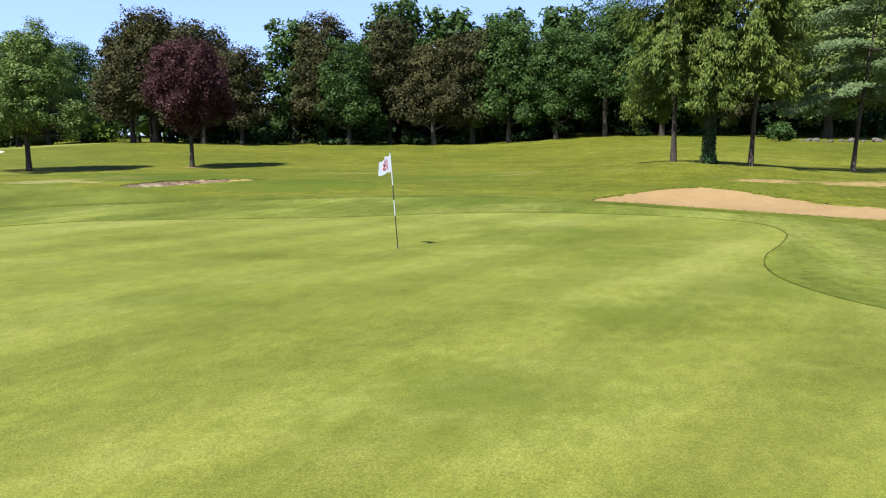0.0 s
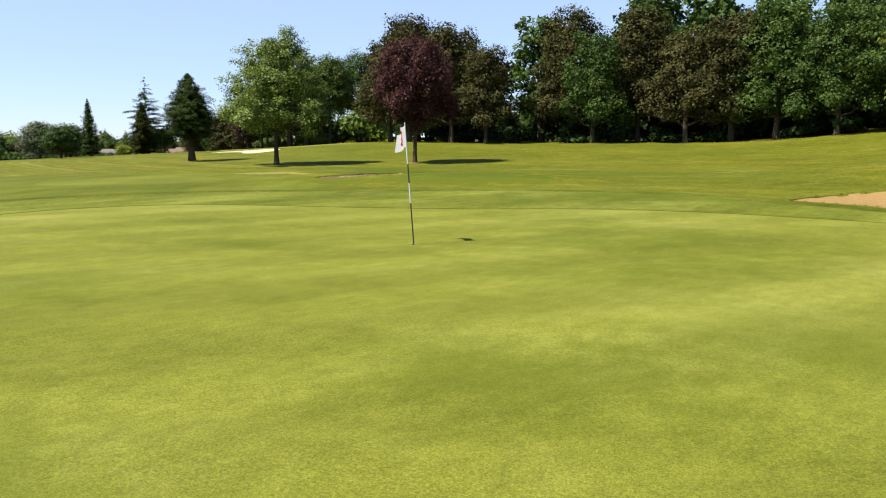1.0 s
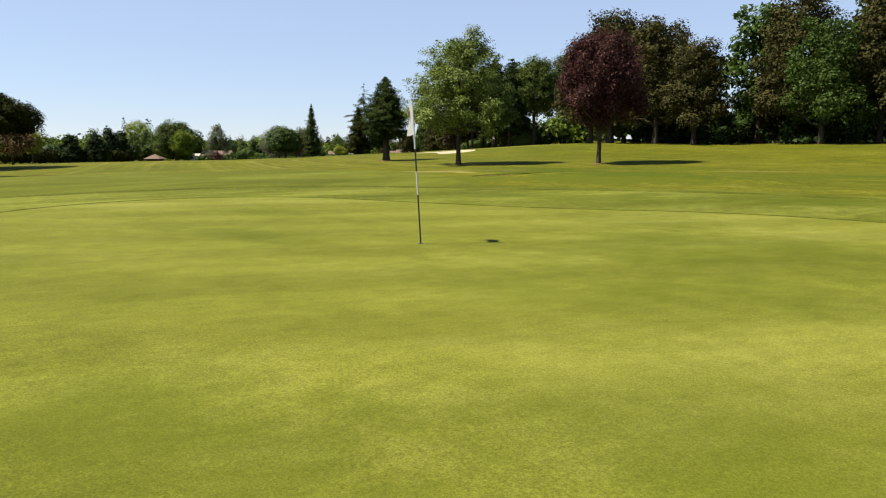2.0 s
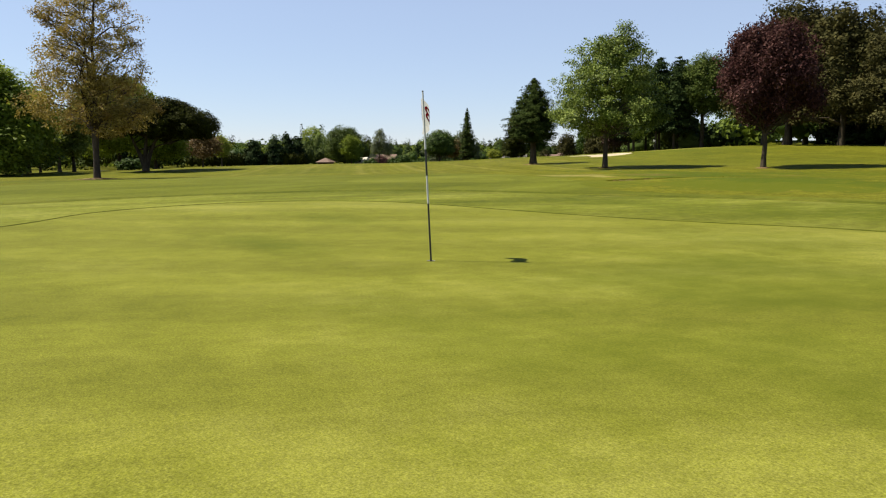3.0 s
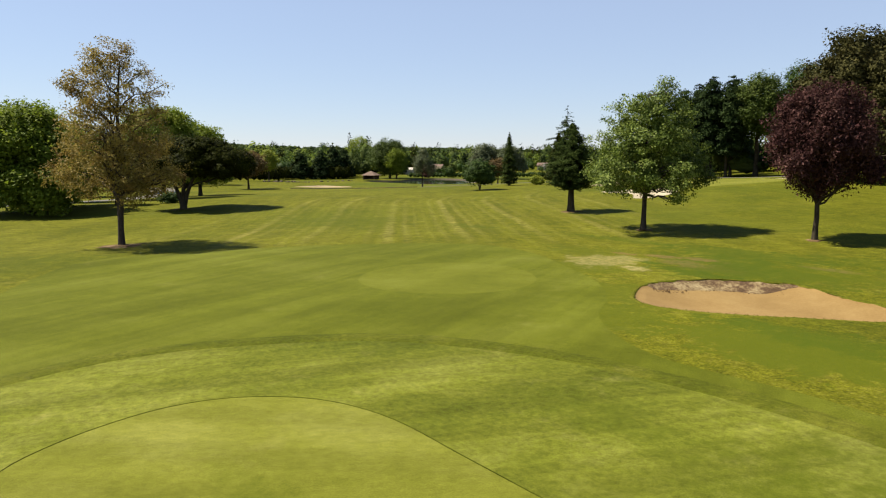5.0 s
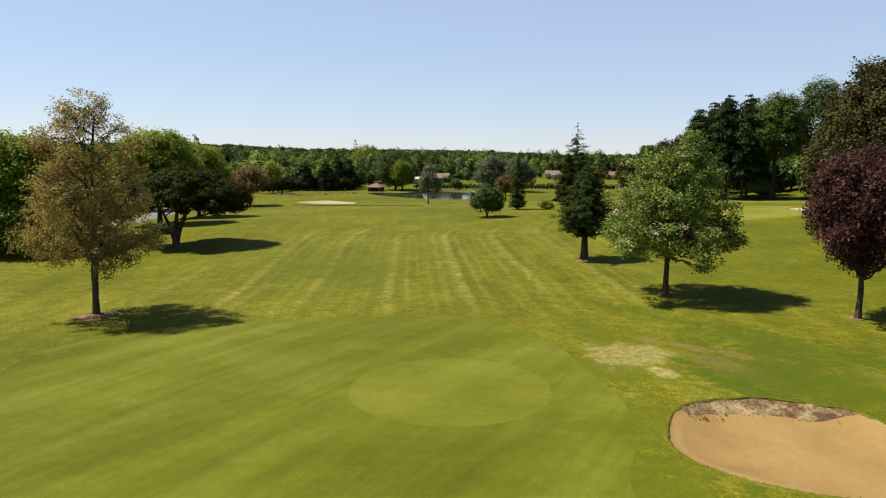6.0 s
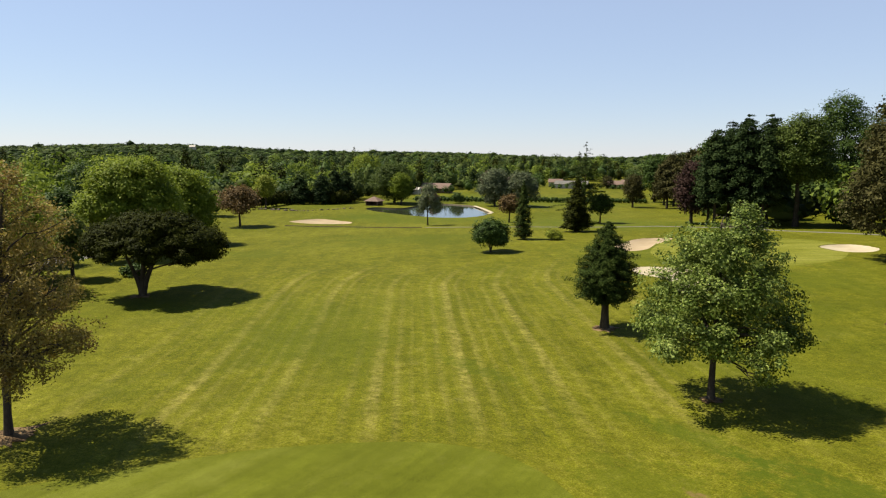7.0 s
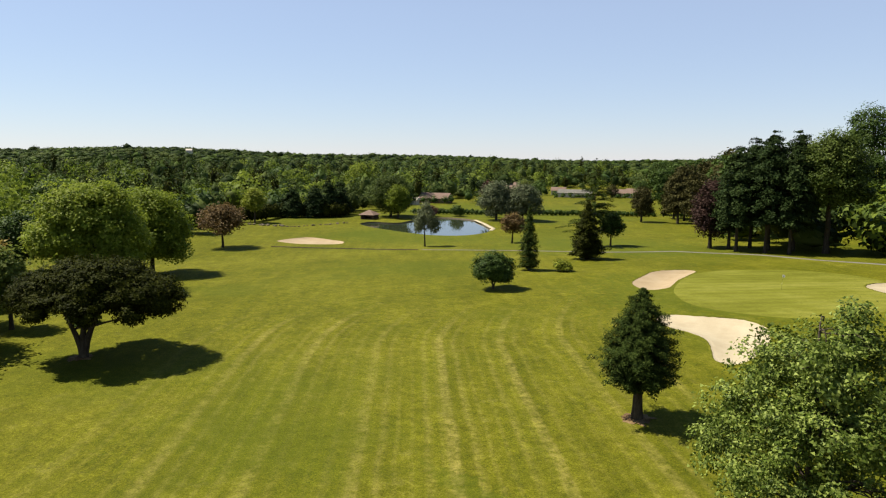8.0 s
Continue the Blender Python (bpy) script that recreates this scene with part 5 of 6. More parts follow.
for row, (off, gap, big) in enumerate(((3.0, 5.6, 0.84), (9.5, 7.5, 1.08), (22.0, 9.0, 0.92))):
    s = 1.0
    while s < run[-1]:
        x, y = np.interp(s, run, pts[:, 0]), np.interp(s, run, pts[:, 1])
        x2, y2 = np.interp(s + 1, run, pts[:, 0]), np.interp(s + 1, run, pts[:, 1])
        t = Vector((x2 - x, y2 - y)).normalized() if s < run[-1] - 1 else Vector((-0.3, 0.9))
        nx, ny = -t.y, t.x
        if ny < 0:
            nx, ny = -nx, -ny
        o = off + rng_w.uniform(-2, 2)
        tall = big * rng_w.uniform(0.8, 1.15) * (1.12 if x > 0 else 0.92)
        if (row == 2 or x < -41) and x + nx * o > -62 and not -32 < x + nx * o < -24:
            wood_tree(int(rng_w.choice(4, p=(0.3, 0.25, 0.25, 0.2))), x + nx * o, y + ny * o, tall, rng_w.uniform(0, 360), row == 0)
        s += gap * rng_w.uniform(0.75, 1.3)

for k, (tx, ty, sc) in enumerate(((-70.0, 214.0, 1.3), (-58.5, 158.0, 1.3), (-52.0, 152.0, 1.3), (-55.0, 168.0, 1.4), (-111.0, 184.0, 1.0), (-118.0, 207.0, 1.05), (-129.0, 224.0, 1.1), (-141.0, 240.0, 1.0), (-257.7, 347.0, 1.0), (-234.4, 329.9, 1.15), (-248.9, 363.3, 1.05), (-216.3, 328.3, 1.1), (-202.9, 320.3, 1.15), (-187.6, 306.2, 1.05), (-272.9, 405.1, 1.0), (-290.9, 398.9, 1.15), (-249.2, 385.0, 1.05), (-237.1, 386.8, 1.1))):
    wood_tree(3 if 0 < k < 4 else (0 if k % 3 else 2), tx, ty, sc, 67.0 * k, k < 4)
for k, (tx, ty, sc) in enumerate(((-124.0, 203.5, 1.12), (-131.0, 210.0, 1.1), (-137.0, 220.0, 1.1), (-144.0, 217.0, 1.0), (-150.0, 232.0, 1.1), (-160.0, 229.0, 0.98), (-166.0, 241.0, 1.02), (-174.0, 246.0, 0.92), (-186.0, 256.0, 0.9))):
    wood_tree((3, 1, 0, 1, 3, 1)[k % 6], tx, ty, sc, 41.0 * k, False)


# filler shrubs that darken the foot of the wood, and far hedges
def clumps(name, label, spots, mat, per, size, seed, rough=1.0, fine=2, inner=0.62):
    """Close-set bushes or crowns, too many to count. spots: x, y, radius, height, foot."""
    rng = np.random.default_rng(seed)
    ball = bmesh.new()
    bmesh.ops.create_icosphere(ball, subdivisions=fine, radius=1.0)
    ball.verts.ensure_lookup_table()
    core = np.array([tuple(q.co) for q in ball.verts])
    tris = np.array([[q.index for q in fc.verts] for fc in ball.faces])
    ball.free()
    v, f, g, k = [], [], [], 0
    for x, y, r, h, foot in spots:
        ph = rng.uniform(0, 6, 6)
        lump = lambda d: 1 + 0.20 * rough * (np.sin(d[:, :1] * 4 + ph[0]) * np.sin(d[:, 1:2] * 5 + ph[1]) + 0.6 * np.sin(d[:, 2:3] * 7 + ph[2]) * np.sin(d[:, :1] * 8 + ph[3]))
        mid, ext = np.array([x, y, foot + h * 0.48]), np.array([r, r, h * 0.54])
        a = mid + core * lump(core) * ext * inner
        v.append(a)
        g.append(tris + k)
        k += len(a)
        d = unit(rng.standard_normal((per, 3)))
        d[:, 2] = np.abs(d[:, 2]) * 1.35 - 0.5
        d = unit(d)
        m = 6
        sub_d = unit(rng.standard_normal((m, 3)) + np.array([0, 0, 0.4]))
        sub_c = mid + sub_d * ext * 0.52 * rng.uniform(0.8, 1.2, (m, 1))
        j = rng.integers(m, size=per)
        c = sub_c[j] + d * rng.uniform(0.80, 1.05, per)[:, None] * ext * 0.54
        a, b = leaf_faces(rng, c, unit(d / ext), 1, 0.08, size * (0.8 + 0.1 * r), 0.9, face=1.5, up=0.3)
        v.append(a)
        f.append(b + k)
        k += len(a)
    ob = piece(name, mesh_of(name, np.concatenate(v), [np.concatenate(g), np.concatenate(f)], mat), None, label, "stuff")
    return tagged(ob, category="trees")


spots = []
for s in np.arange(0, run[-1], 2.6):
    x, y = np.interp(s, run, pts[:, 0]), np.interp(s, run, pts[:, 1])
    for q in (4.0, 8.0, 13.0, 22.0, 34.0, 46.0, 58.0):
        if rng_w.random() < (0.7 if q < 5 else 0.35 if q < 10 else 0.8 if q < 30 else 1.0):
            px, py = x + rng_w.uniform(-2, 2) + (0.3 * q if x < -50 else 0.1 * q), y + q + rng_w.uniform(-2, 2)
            spots.append((px, py, rng_w.uniform(1.4, 3.0), rng_w.uniform(2.0, 5.5) * (0.6 if q < 5 else 1.0) + (4 if 20 < q < 40 else 0), ground_z(px, py) - (0.2 if q < 30 else 1.2)))
for q in range(46):
    px, py = rng_w.uniform(52, 110), rng_w.uniform(98, 122)
    spots.append((px, py, rng_w.uniform(2.4, 3.6), rng_w.uniform(3.0, 7.0), ground_z(px, py) - 1.2))
for q in range(80):
    px, py = rng_w.uniform(0, 115), rng_w.uniform(118, 142)
    spots.append((px, py, rng_w.uniform(3.6, 5.0), rng_w.uniform(5.0, 8.0), ground_z(px, py) - 2.2))
# dark needle colour puts the shade between the trunks into these added shrubs
tagged(clumps("undergrowth", "added shrubs under the wood, dark leaf colour standing in for tree shade", spots, SPRUCE_LEAF, 170, 0.48, 3, 1.0, 1, 0.4), category="shrubs")


def belt(seed, lo, hi, gap, a0, a1, keep_out, wide=4.6, tall=(6.5, 12.0)):
    rng = np.random.default_rng(seed)
    out, d = [], lo
    while d < hi:
        step = gap(d)
        for a in np.arange(a0, a1, step / d):
            dd, aa = d + rng.uniform(-0.45, 0.45) * step, a + rng.uniform(-0.45, 0.45) * step / d
            x, y = -dd * math.sin(aa), dd * math.cos(aa)
            if not keep_out(x, y, dd, aa):
                out.append((x, y, wide * rng.uniform(0.7, 1.3), rng.uniform(*tall) * (1 + 0.5 * (rng.random() < (0.14 if d < 800 else 0.03))), ground_z(x, y) - 0.5))
        d += step * 0.85
    return out


FIELD = [(-182.0, 246.0), (-236.0, 176.0), (-258.0, 170.0), (-302.0, 222.0), (-312.0, 262.0), (-372.0, 345.0), (-330.0, 395.0), (-250.0, 360.0), (-205.0, 300.0)]
COURSE = [(-50.0, 150.0), (-108.0, 174.0), (-130.0, 214.0), (-158.0, 262.0), (-182.0, 250.0), (-236.0, 176.0), (-256.0, 172.0), (-252.0, 100.0), (-206.0, 88.0), (-214.0, 40.0), (-190.0, -10.0), (-60.0, -60.0), (60.0, 60.0)]
MEADOW = [(-400.0, 470.0), (-330.0, 470.0), (-420.0, 650.0), (-520.0, 640.0)]


def kept_open(x, y, d, a):
    px, py = np.array([x]), np.array([y])
    course = inside(px, py, COURSE)[0]
    return bool(course or inside(px, py, FIELD)[0] or inside(px, py, MEADOW)[0])


SLOPE = [(-58.0, 150.0), (-110.0, 150.0), (-140.0, 240.0), (-112.0, 216.0), (-60.0, 216.0)]
deep = belt(30, 150, 235, lambda d: 8.5, -0.62, 0.36, lambda x, y, d, a: bool(inside(np.array([x]), np.array([y]), SLOPE)[0]))
near = belt(31, 180, 420, lambda d: 9.5, 0.42, 1.62, kept_open, 5.2)
mid = belt(32, 420, 800, lambda d: 12.0, 0.42, 1.54, kept_open, 5.6)
far = belt(33, 800, 1720, lambda d: 18.0 if d < 1300 else 28.0, 0.42, 1.54, kept_open, 8.5, (6.5, 9.5))
rng_f = np.random.default_rng(44)
sorts = {"mixed": [], "light": [], "dark": [], "grey": []}
for x, y, r, h, foot in near + mid:
    a, d = math.atan2(-x, y), math.hypot(x, y)
    lightness = 0.9 if (1.36 < a < 1.62 and 215 < d < 330) else (0.16 if d < 520 else 0.08)
    q = rng_f.random()
    if q < lightness:
        sorts["light"].append((x, y, r * rng_f.uniform(0.9, 1.5), h * (1.22 if d < 330 and a > 1.36 else 1.1), foot))
    elif q < lightness + 0.12:
        sorts["dark"].append((x, y, r * 0.62, h * 1.3, foot))
    elif q < lightness + 0.22:
        sorts["grey"].append((x, y, r * 1.15, h, foot))
    else:
        sorts["mixed"].append((x, y, r * rng_f.choice((0.7, 1.0, 1.35)), h * rng_f.uniform(0.75, 1.2), foot))
deep = deep + belt(40, 238, 262, lambda d: 8.5, -0.3, 0.50, lambda x, y, d, a: bool(inside(np.array([x]), np.array([y]), SLOPE)[0]))
clumps("deep_wood", "dark interior of the wood", deep, OAK_LEAF, 150, 0.6, 39, 1.0, 1, 0.5)
clumps("mixed_woodland", "mixed green woodland beyond the course", sorts["mixed"], FAR_LEAF, 135, 0.70, 34, 1.0, 1, 0.62)
clumps("light_woodland", "fresh light green trees in the woodland", sorts["light"], POPLAR_LEAF, 300, 0.66, 45, 1.0, 1, 0.3)
clumps("dark_woodland", "dark conifers scattered through the woodland", sorts["dark"], PINE_LEAF, 220, 0.60, 46, 0.6, 1, 0.5)
clumps("grey_woodland", "grey-green rounded trees in the woodland", sorts["grey"], OAK_LEAF, 260, 0.58, 47, 1.0, 1, 0.62)
clumps("far_woods", "dark wooded ridge on the horizon", far, FAR_LEAF, 40, 1.08, 36, 1.0, 1, 0.8)
hedge = [(-245 + 5 * math.sin(q * 0.2) - 0.02 * q, 104 + q, 2.2, 5.5, ground_z(-245, 104 + q) - 0.3) for q in np.arange(0, 46, 2.0)]
tagged(clumps("tall_hedge", "tall dark clipped hedge behind the course", hedge, PINE_LEAF, 220, 0.5, 37), category="hedge")
hedge = [(-240 + 57 * q, 176 + 70 * q, 1.3, 2.4, ground_z(-240 + 57 * q, 176 + 70 * q) - 0.2) for q in np.linspace(0, 1, 58)]
tagged(clumps("field_hedge", "low dark hedge along a field", hedge, OAK_LEAF, 150, 0.4, 38), category="hedge")

# gardens round the far houses
rng_g = np.random.default_rng(52)
HOUSES = ((-290.0, 221.0), (-352.0, 327.0), (-361.0, 306.0), (-290.0, 316.0), (-278.0, 342.0), (-322.0, 300.0), (-313.0, 326.0), (-268.0, 341.0), (-285.0, 204.0))
garden = [(hx + 6.4 + q, hy - 7.6 + 0.85 * q, 1.9, 2.7 + 0.12 * q % 0.9, ground_z(hx, hy) - 0.2) for hx, hy in HOUSES[3:8] for q in (-7.5, -4.6, -1.4, 1.8, 5.2, 8.0)] + [(gx, gy, 2.6, 4.4, ground_z(gx, gy) - 0.2) for gx, gy in ((-283.0, 215.0), (-279.5, 219.0), (-286.0, 211.0), (-281.0, 224.0))]
while len(garden) < 120:
    gx, gy = rng_g.uniform(-360, -262), rng_g.uniform(225, 362)
    if gx + 0.78 * gy < -72 + 18 * rng_g.random() and min(math.hypot(gx - hx + 4, gy - hy + 4) for hx, hy in HOUSES) > 11:
        gh = 2.2 + 5.5 * rng_g.random() ** 1.6
        garden.append((gx, gy, 0.6 + 0.42 * gh, gh, ground_z(gx, gy) - 0.2))
tagged(clumps("garden_bushes", "garden bushes and small trees round far houses", garden, OAK_LEAF, 150, 0.42, 53, 1.0, 1, 0.5), category="bushes")

# ---- flagstick and cup ----
CUP_WHITE = plain("cup_white", (0.4774, 0.4774, 0.4466), 0.5)
POLE_BLACK = plain("pole_black", (0.0154, 0.0154, 0.0154), 0.35, 0.5)
POLE_WHITE = plain("pole_white", (0.4774, 0.4774, 0.4620), 0.35, 0.5)
FLAG_WHITE = plain("flag_cloth", (0.6006, 0.5929, 0.5698), 0.85, 0.1, 60.0, 0.06)
flag_nodes, flag_links = FLAG_WHITE.node_tree.nodes, FLAG_WHITE.node_tree.links
flag_thin, flag_mix = flag_nodes.new("ShaderNodeBsdfTranslucent"), flag_nodes.new("ShaderNodeMixShader")
flag_thin.inputs["Color"].default_value = (0.62, 0.61, 0.58, 1.0)
flag_mix.inputs[0].default_value = 0.5
flag_links.new(flag_nodes["Principled BSDF"].outputs[0], flag_mix.inputs[1])
flag_links.new(flag_thin.outputs[0], flag_mix.inputs[2])
flag_links.new(flag_mix.outputs[0], flag_nodes["Material Output"].inputs["Surface"])
FLAG_RED = plain("flag_red", (0.3465, 0.0154, 0.0231), 0.8, 0.1, 60.0, 0.08)


def flagstick(x, y, lean, label, number, turn):
    root = thing("flagstick", x, y, label, "flagstick")
    top = Vector((lean[0], lean[1], 2.13))
    marks = (-0.07, 0.73, 1.08, 1.41, 2.13)
    for i, (a, b) in enumerate(zip(marks[:-1], marks[1:])):
        p, q = top * (a / 2.13), top * (b / 2.13)
        piece("pole_band", mesh_of("pole_band", *tube([p, (p + q) / 2, q], [0.0125, 0.012, 0.0115 if i < 3 else 0.010], 10), (POLE_BLACK, POLE_WHITE, POLE_BLACK, POLE_WHITE)[i]), root, ("black pole band", "white pole band", "black pole band", "white pole band")[i])
    bm = bmesh.new()
    bmesh.ops.create_uvsphere(bm, u_segments=10, v_segments=6, radius=0.012, matrix=Matrix.Translation(top))
    part("cap", bm, POLE_BLACK, root)
    # limp flag with folds
    c, s = math.cos(radians(turn)), math.sin(radians(turn))
    nu, nv, v = 22, 18, []

    def cloth(u, w, off=0.0):
        along = 0.37 * u * (1 - 0.10 * math.sin(u * 3.0))
        fold = 0.075 * math.sin(u * 6.0 + w * 1.0) * u ** 0.7 + off
        drop = -0.36 * w - 0.16 * u ** 1.4 * (1 - 0.35 * w) - 0.02 * math.sin(u * 9)
        base = top * ((2.08 - 0.36 * w) / 2.13)
        return Vector((base.x + c * along - s * fold, base.y + s * along + c * fold, 2.08 + drop))

    v = [cloth(i / nu, j / nv) for j in range(nv + 1) for i in range(nu + 1)]
    f = [(j * (nu + 1) + i, j * (nu + 1) + i + 1, (j + 1) * (nu + 1) + i + 1, (j + 1) * (nu + 1) + i) for j in range(nv) for i in range(nu)]
    flag = piece("flag", mesh_of("flag", v, np.array(f), FLAG_WHITE), root, "limp white cloth flag")
    if number:
        cu = bpy.data.curves.new("number", "FONT")
        cu.body, cu.size, cu.align_x, cu.align_y = number, 0.30, "CENTER", "CENTER"
        tmp = new("number_outline", cu)
        me = bpy.data.meshes.new_from_object(tmp.evaluated_get(bpy.context.evaluated_depsgraph_get()))
        bpy.data.objects.remove(tmp)
        bm = bmesh.new()
        bm.from_mesh(me)
        bmesh.ops.triangulate(bm, faces=bm.faces)
        bmesh.ops.subdivide_edges(bm, edges=bm.edges, cuts=3)
        both = bmesh.new()
        for sgn in (1, -1):
            keep = {}
            for q in bm.verts:
                u, w = 0.46 + q.co.x / 0.38, 0.5 - q.co.y / 0.36
                keep[q] = both.verts.new(cloth(min(0.99, max(0.02, u)), min(0.98, max(0.02, w)), 0.004 * -sgn))
            for fc in bm.faces:
                both.faces.new([keep[q] for q in fc.verts])
        bm.free()
        part("number", both, FLAG_RED, flag, "red painted number")
    return root


flagstick(PIN[0], PIN[1], (-0.136, 0.0), "black and white flagstick with a white numbered flag", "18", 138)
flagstick(-66.0, 121.5, (0.02, 0.0), "distant flagstick with a white flag on a green", "", 60)


def cup():
    root = tagged(new("cup"), "sunken white hole cup in the green", "golf hole")
    root.location = (PIN[0], PIN[1], ground_z(*PIN))
    n, rows = 16, []
    for r, z in ((0.0545, -0.004), (0.0545, -0.030), (0.052, -0.032), (0.052, -0.10), (0.0, -0.10)):
        a = np.arange(n) * np.pi / 8
        rows.append(np.column_stack([r * np.cos(a), r * np.sin(a), np.full(n, z)]))
    i = np.arange(n)
    f = np.concatenate([np.column_stack([k * n + i, k * n + (i + 1) % n, (k + 1) * n + (i + 1) % n, (k + 1) * n + i]) for k in range(4)])
    piece("earth_wall", mesh_of("earth_wall", np.concatenate(rows), f[:n], SOIL), root, "cut earth above the cup")
    piece("liner", mesh_of("liner", np.concatenate(rows), f[n:], CUP_WHITE), root)


cup()

# ---- buildings ----
ROOF_TILE = rough_surface("roof_tile", [(0.0, (0.1050, 0.0640, 0.0470)), (1.0, (0.2000, 0.1400, 0.1050))], 1.5, 0.85, 0.03, 12.0)
BRICK = rough_surface("brickwork", [(0.0, (0.1100, 0.0640, 0.0470)), (1.0, (0.1900, 0.1200, 0.0900))], 2.0, 0.9, 0.02, 14.0)
PLASTER = rough_surface("cream_plaster", [(0.0, (0.3850, 0.3388, 0.2695)), (1.0, (0.5236, 0.4774, 0.4004))], 0.8, 0.9, 0.01, 14.0)
PANE = plain("window_pane", (0.0231, 0.0270, 0.0308), 0.15, 0.6)


def box(x0, x1, y0, y1, z0, z1, bev=0.02):
    bm = bmesh.new()
    bmesh.ops.create_cube(bm, size=1.0, matrix=Matrix.LocRotScale(((x0 + x1) / 2, (y0 + y1) / 2, (z0 + z1) / 2), None, (x1 - x0, y1 - y0, z1 - z0)))
    bmesh.ops.bevel(bm, geom=list(bm.edges), offset=bev, segments=1, affect="EDGES")
    return bm


def house(name, x, y, turn, w, d, eave, ridge, wall, roof, label, windows=3):
    root = thing(name, x, y, label, "house", turn=turn)
    part("wall", box(-w / 2, w / 2, -d / 2, d / 2, -0.6, eave), wall, root)
    bm = bmesh.new()
    o = 0.5
    v = [bm.verts.new(p) for p in ((-w / 2 - o, -d / 2 - o, eave - 0.2), (w / 2 + o, -d / 2 - o, eave - 0.2), (w / 2 + o, d / 2 + o, eave - 0.2), (-w / 2 - o, d / 2 + o, eave - 0.2), (-w / 2 - o, 0, ridge), (w / 2 + o, 0, ridge))]
    for q in ((0, 1, 5, 4), (2, 3, 4, 5), (1, 2, 5), (3, 0, 4), (3, 2, 1, 0)):
        bm.faces.new([v[i] for i in q])
    part("roof", bm, roof, root, "tiled roof")
    for i in range(windows):
        cx = -w / 2 + w * (i + 0.5) / windows
        for side in (-1, 1):
            win = part("window", box(cx - 0.55, cx + 0.55, side * d / 2 - 0.05, side * d / 2 + 0.05, 0.95, 2.1), PANE, root, "dark window")
            part("sill", box(cx - 0.65, cx + 0.65, side * (d / 2 + 0.05) - 0.08, side * (d / 2 + 0.05) + 0.08, 0.85, 0.94), PLASTER, win)
    return root


house("house", -290.0, 221.0, 35, 14.0, 8.0, 2.5, 4.8, BRICK, ROOF_TILE, "low house with pinkish tiled roof beyond a field", 4)
house("house", -352.0, 327.0, 20, 15.0, 9.0, 3.2, 6.0, PLASTER, ROOF_TILE, "cream house with tiled roof in the distance", 4)
house("house", -361.0, 306.0, 50, 12.0, 9.0, 3.0, 5.6, PLASTER, ROOF_TILE, "cream cottage with tiled roof in the distance", 3)
house("house", -290.0, 316.0, 38, 18.0, 9.0, 2.8, 4.4, PLASTER, GRAVEL, "long low pale building with a grey roof", 4)
house("house", -278.0, 342.0, 30, 12.0, 7.0, 2.4, 4.4, PLASTER, ROOF_TILE, "low cream house beside a low building", 4)
house("house", -322.0, 300.0, 34, 11.0, 8.0, 3.0, 5.8, PLASTER, ROOF_TILE, "cream house with tiled roof beside garden trees", 3)
house("house", -313.0, 326.0, 40, 8.0, 6.0, 2.8, 4.6, PLASTER, ROOF_TILE, "small white house beside a low building", 2)
house("house", -268.0, 341.0, 28, 10.0, 7.0, 2.8, 5.2, PLASTER, ROOF_TILE, "low cream house with brown tiled roof", 3)
house("house", -285.0, 204.0, 35, 6.0, 4.0, 2.4, 3.4, PLASTER, PLASTER, "small pale outbuilding behind the pond", 1)
house("house", -950.0, 290.0, 60, 7.0, 6.0, 10.0, 12.0, PLASTER, PLASTER, "pale building among trees on the ridge", 3)


def hut(x, y):
    root = thing("hut", x, y, "small open brick hut with hipped tile roof", "hut", turn=35, z=ground_z(x, y) - 0.75)
    root.scale = (0.95, 0.95, 0.95)
    for sx in (-1, 1):
        for sy in (-1, 1):
            part("post", box(sx * 2.3 - 0.2, sx * 2.3 + 0.2, sy * 2.3 - 0.2, sy * 2.3 + 0.2, -0.5, 2.5), BRICK, root)
    part("low_wall", box(-2.1, 2.1, -2.42, -2.18, -0.5, 1.0), BRICK, root)
    part("back_wall", box(-2.1, 2.1, 2.18, 2.42, -0.5, 2.4), BRICK, root)
    part("side_wall", box(-2.42, -2.18, -2.1, 2.1, -0.5, 2.4), BRICK, root)
    bm = bmesh.new()
    bmesh.ops.create_cone(bm, cap_ends=True, segments=4, radius1=4.5, radius2=0.25, depth=1.7, matrix=Matrix.Translation((0, 0, 3.3)) @ pose(0, 0, 0, 0, 0, 45))
    part("roof", bm, ROOF_TILE, root, "hipped tile roof")


hut(-229.5, 150.5)


# ---- stones, shrubs and small things ----
def stone_mesh(seed):
    rng = np.random.default_rng(seed)
    bm = bmesh.new()
    bmesh.ops.create_icosphere(bm, subdivisions=2, radius=1.0)
    k = rng.uniform(-1, 1, (6, 3))
    for q in bm.verts:
        d = q.co.normalized()
        q.co = d * (1 + 0.22 * sum(math.sin(3 * d.dot(Vector(a)) + i) for i, a in enumerate(k)) / 2)
        q.co.z *= 0.62
    me = bpy.data.meshes.new("stone")
    bm.to_mesh(me)
    bm.free()
    me.materials.append(STONE)
    return me


STONES = [stone_mesh(q) for q in range(4)]
rng_s = np.random.default_rng(12)


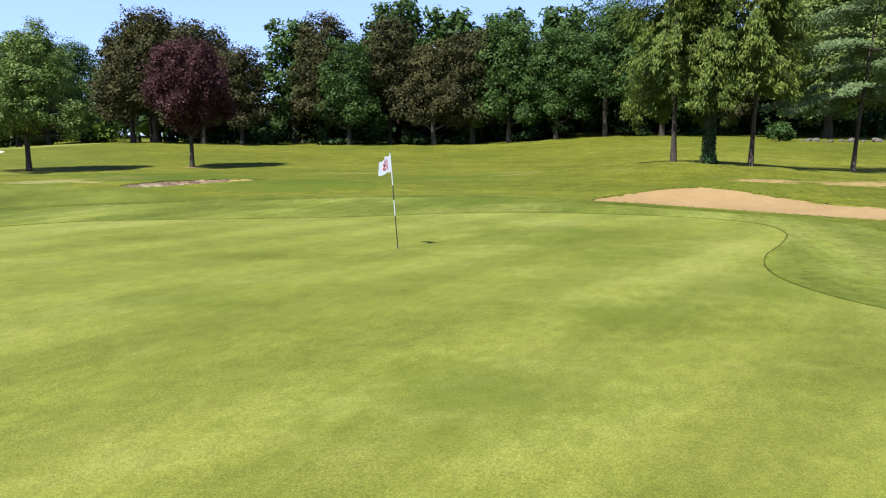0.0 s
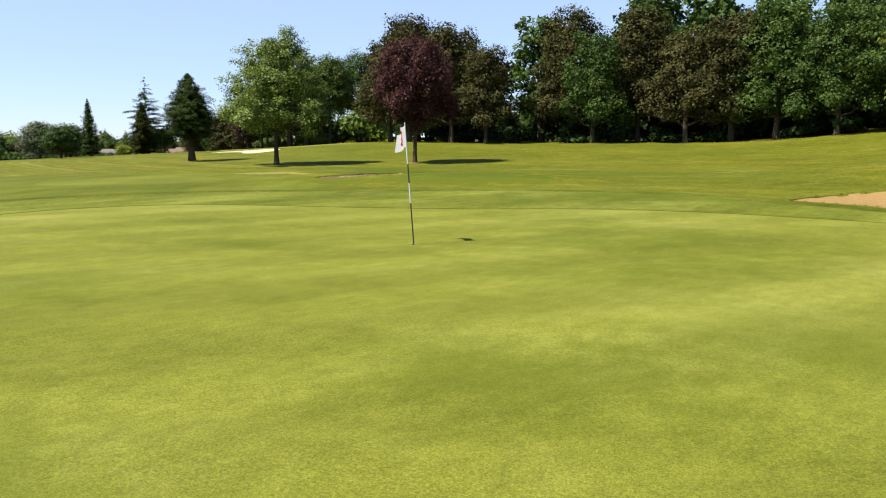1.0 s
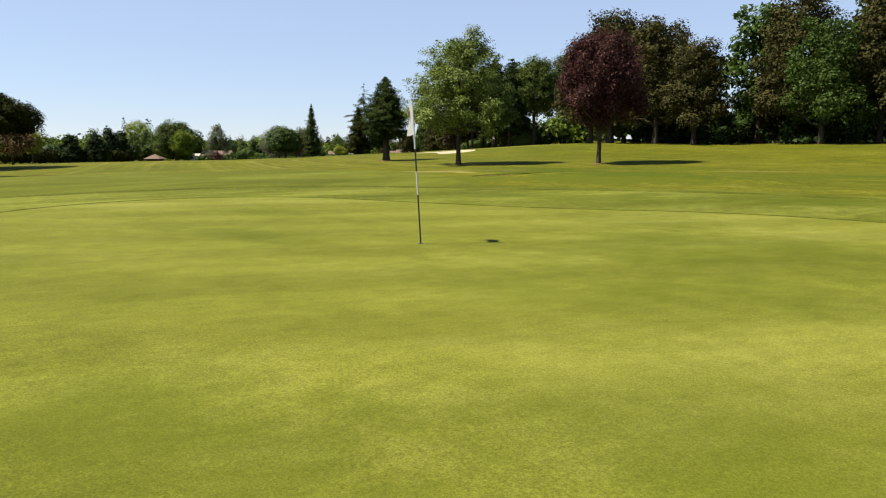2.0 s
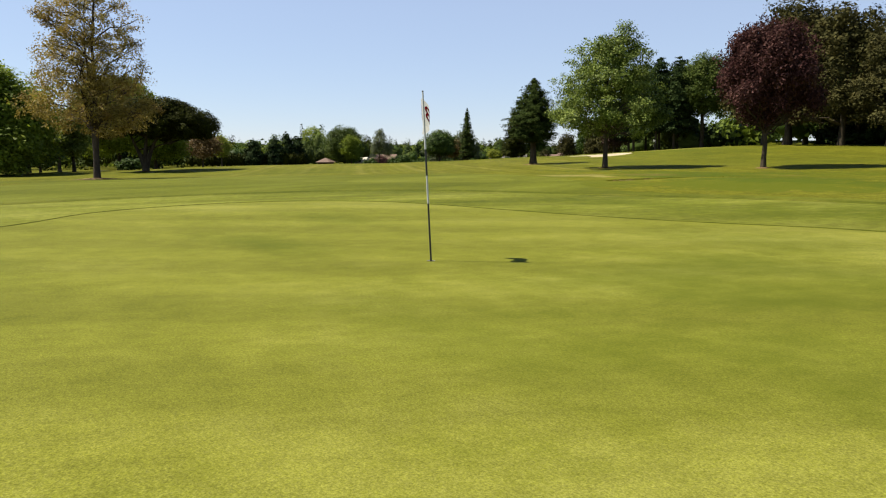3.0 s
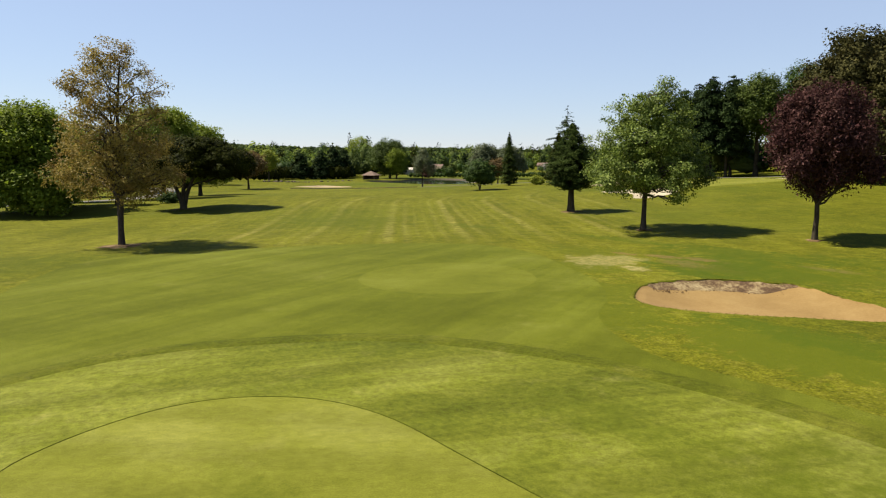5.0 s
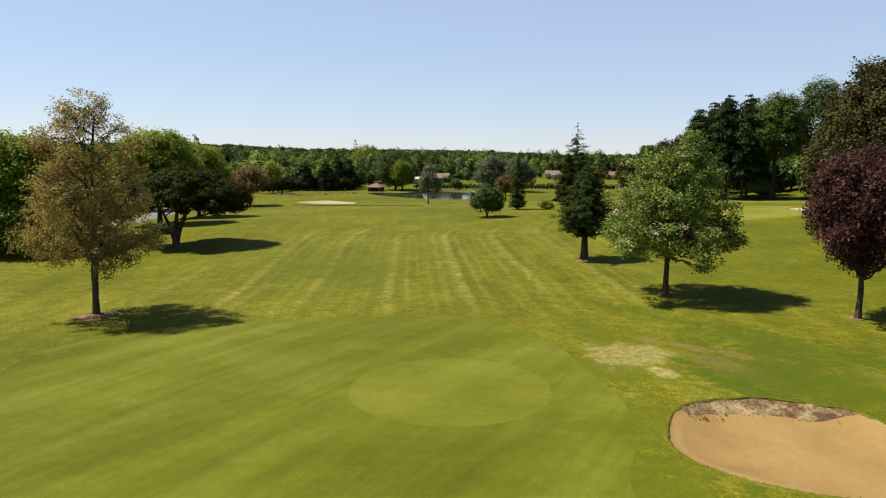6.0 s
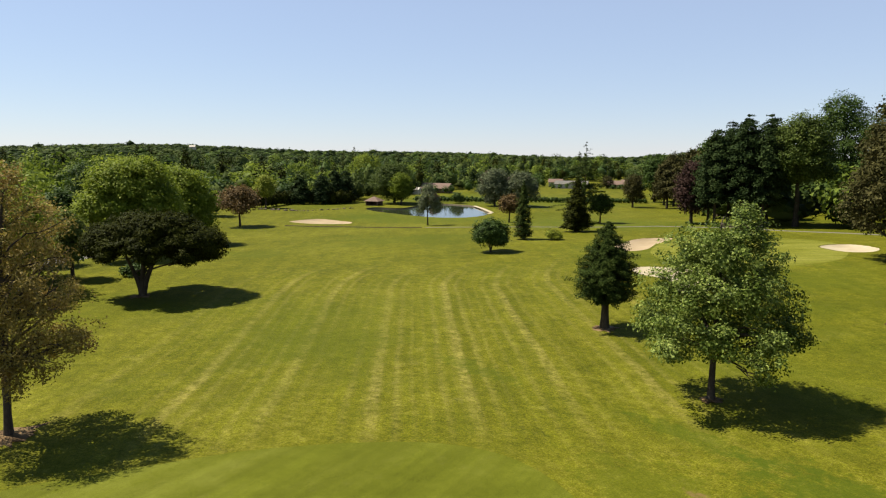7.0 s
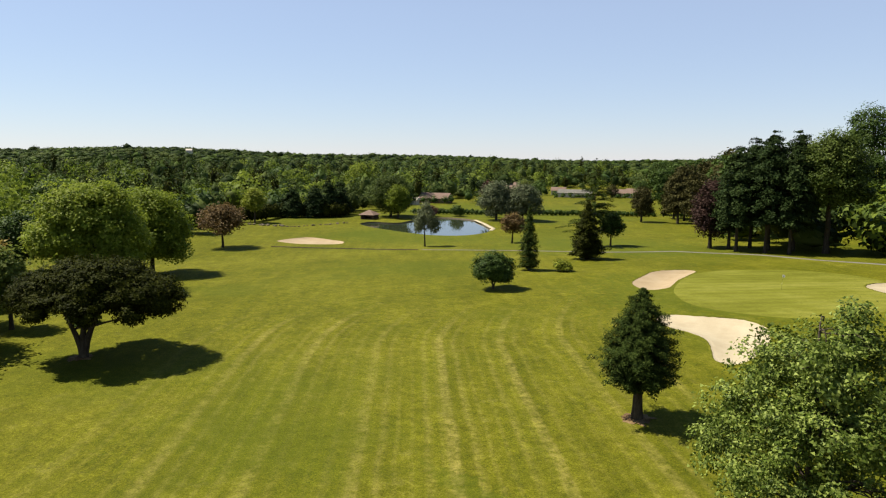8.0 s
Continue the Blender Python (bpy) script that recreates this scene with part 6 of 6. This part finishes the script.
def stone(x, y, size, group, label):
    ob = new("stone", STONES[int(rng_s.integers(4))])
    ob.matrix_basis = pose(x, y, ground_z(x, y) + size * 0.25, rng_s.uniform(-15, 15), rng_s.uniform(-15, 15), rng_s.uniform(0, 360)) @ Matrix.Scale(size, 4)
    tagged(ob, label, "stone", group)


for q in range(34):
    stone(43.5 + 10 * rng_s.random(), 73.0 + 3.5 * rng_s.random() ** 2, 0.10 + 0.34 * rng_s.random() ** 2.5, "stone heap by the wood", "pale rough stone in a low heap")
for q in np.linspace(0, 1, 26):
    stone(-231.0 + 14 * q + rng_s.uniform(-0.6, 0.6), 108.0 + 9 * q + rng_s.uniform(-0.6, 0.6), 0.2 + 0.5 * rng_s.random() ** 2, "stones along the water", "grey stone in a low row beside the pond")
for q in np.linspace(0, 1, 22):
    stone(-217.0 - 3 * q + rng_s.uniform(-0.6, 0.6), 117.0 + 20 * q + rng_s.uniform(-0.6, 0.6), 0.2 + 0.45 * rng_s.random() ** 2, "stones along the water", "grey stone in a low row beside the pond")
for k, (sx, sy, sh, sr, sm, sl) in enumerate(((-108.0, 43.0, 1.7, 1.9, OAK_LEAF, "low green shrub at the foot of a pine"), (-222.0, 183.0, 4.5, 3.4, OAK_LEAF, "rounded green shrub behind the pond"), (-213.0, 192.0, 4.0, 3.0, GREY_LEAF, "rounded grey-green shrub behind the pond"), (-228.0, 176.0, 4.2, 3.2, COPPER_LEAF, "dark red shrub by the pond"),
                                          (41.5, 76.0, 2.2, 1.5, OAK_LEAF, "small dark shrub beside stones"), (-99.0, 113.5, 2.0, 1.6, LIME_LEAF, "low yellow-green shrub beside a cypress"), (-124.0, 30.5, 1.4, 1.1, OAK_LEAF, "small clipped shrub by the drive"))):
    grow("shrub", sx, sy, sl, "shrub", sh, 0.06, [(0, 0, sh * 0.5, sr * 0.8, sr * 0.8, sh * 0.46)] + side_lobes(400 + k, 6, sh * 0.25, sh * 0.8, sr * 0.6, sr * 0.4), sm, DARK_BARK, 410 + k, twigs=160, per=18, spread=0.2 + 0.03 * sr, size=0.22 + 0.03 * sr, slim=0.8, limbs=6, first=0.05, trunk_top=0.5)
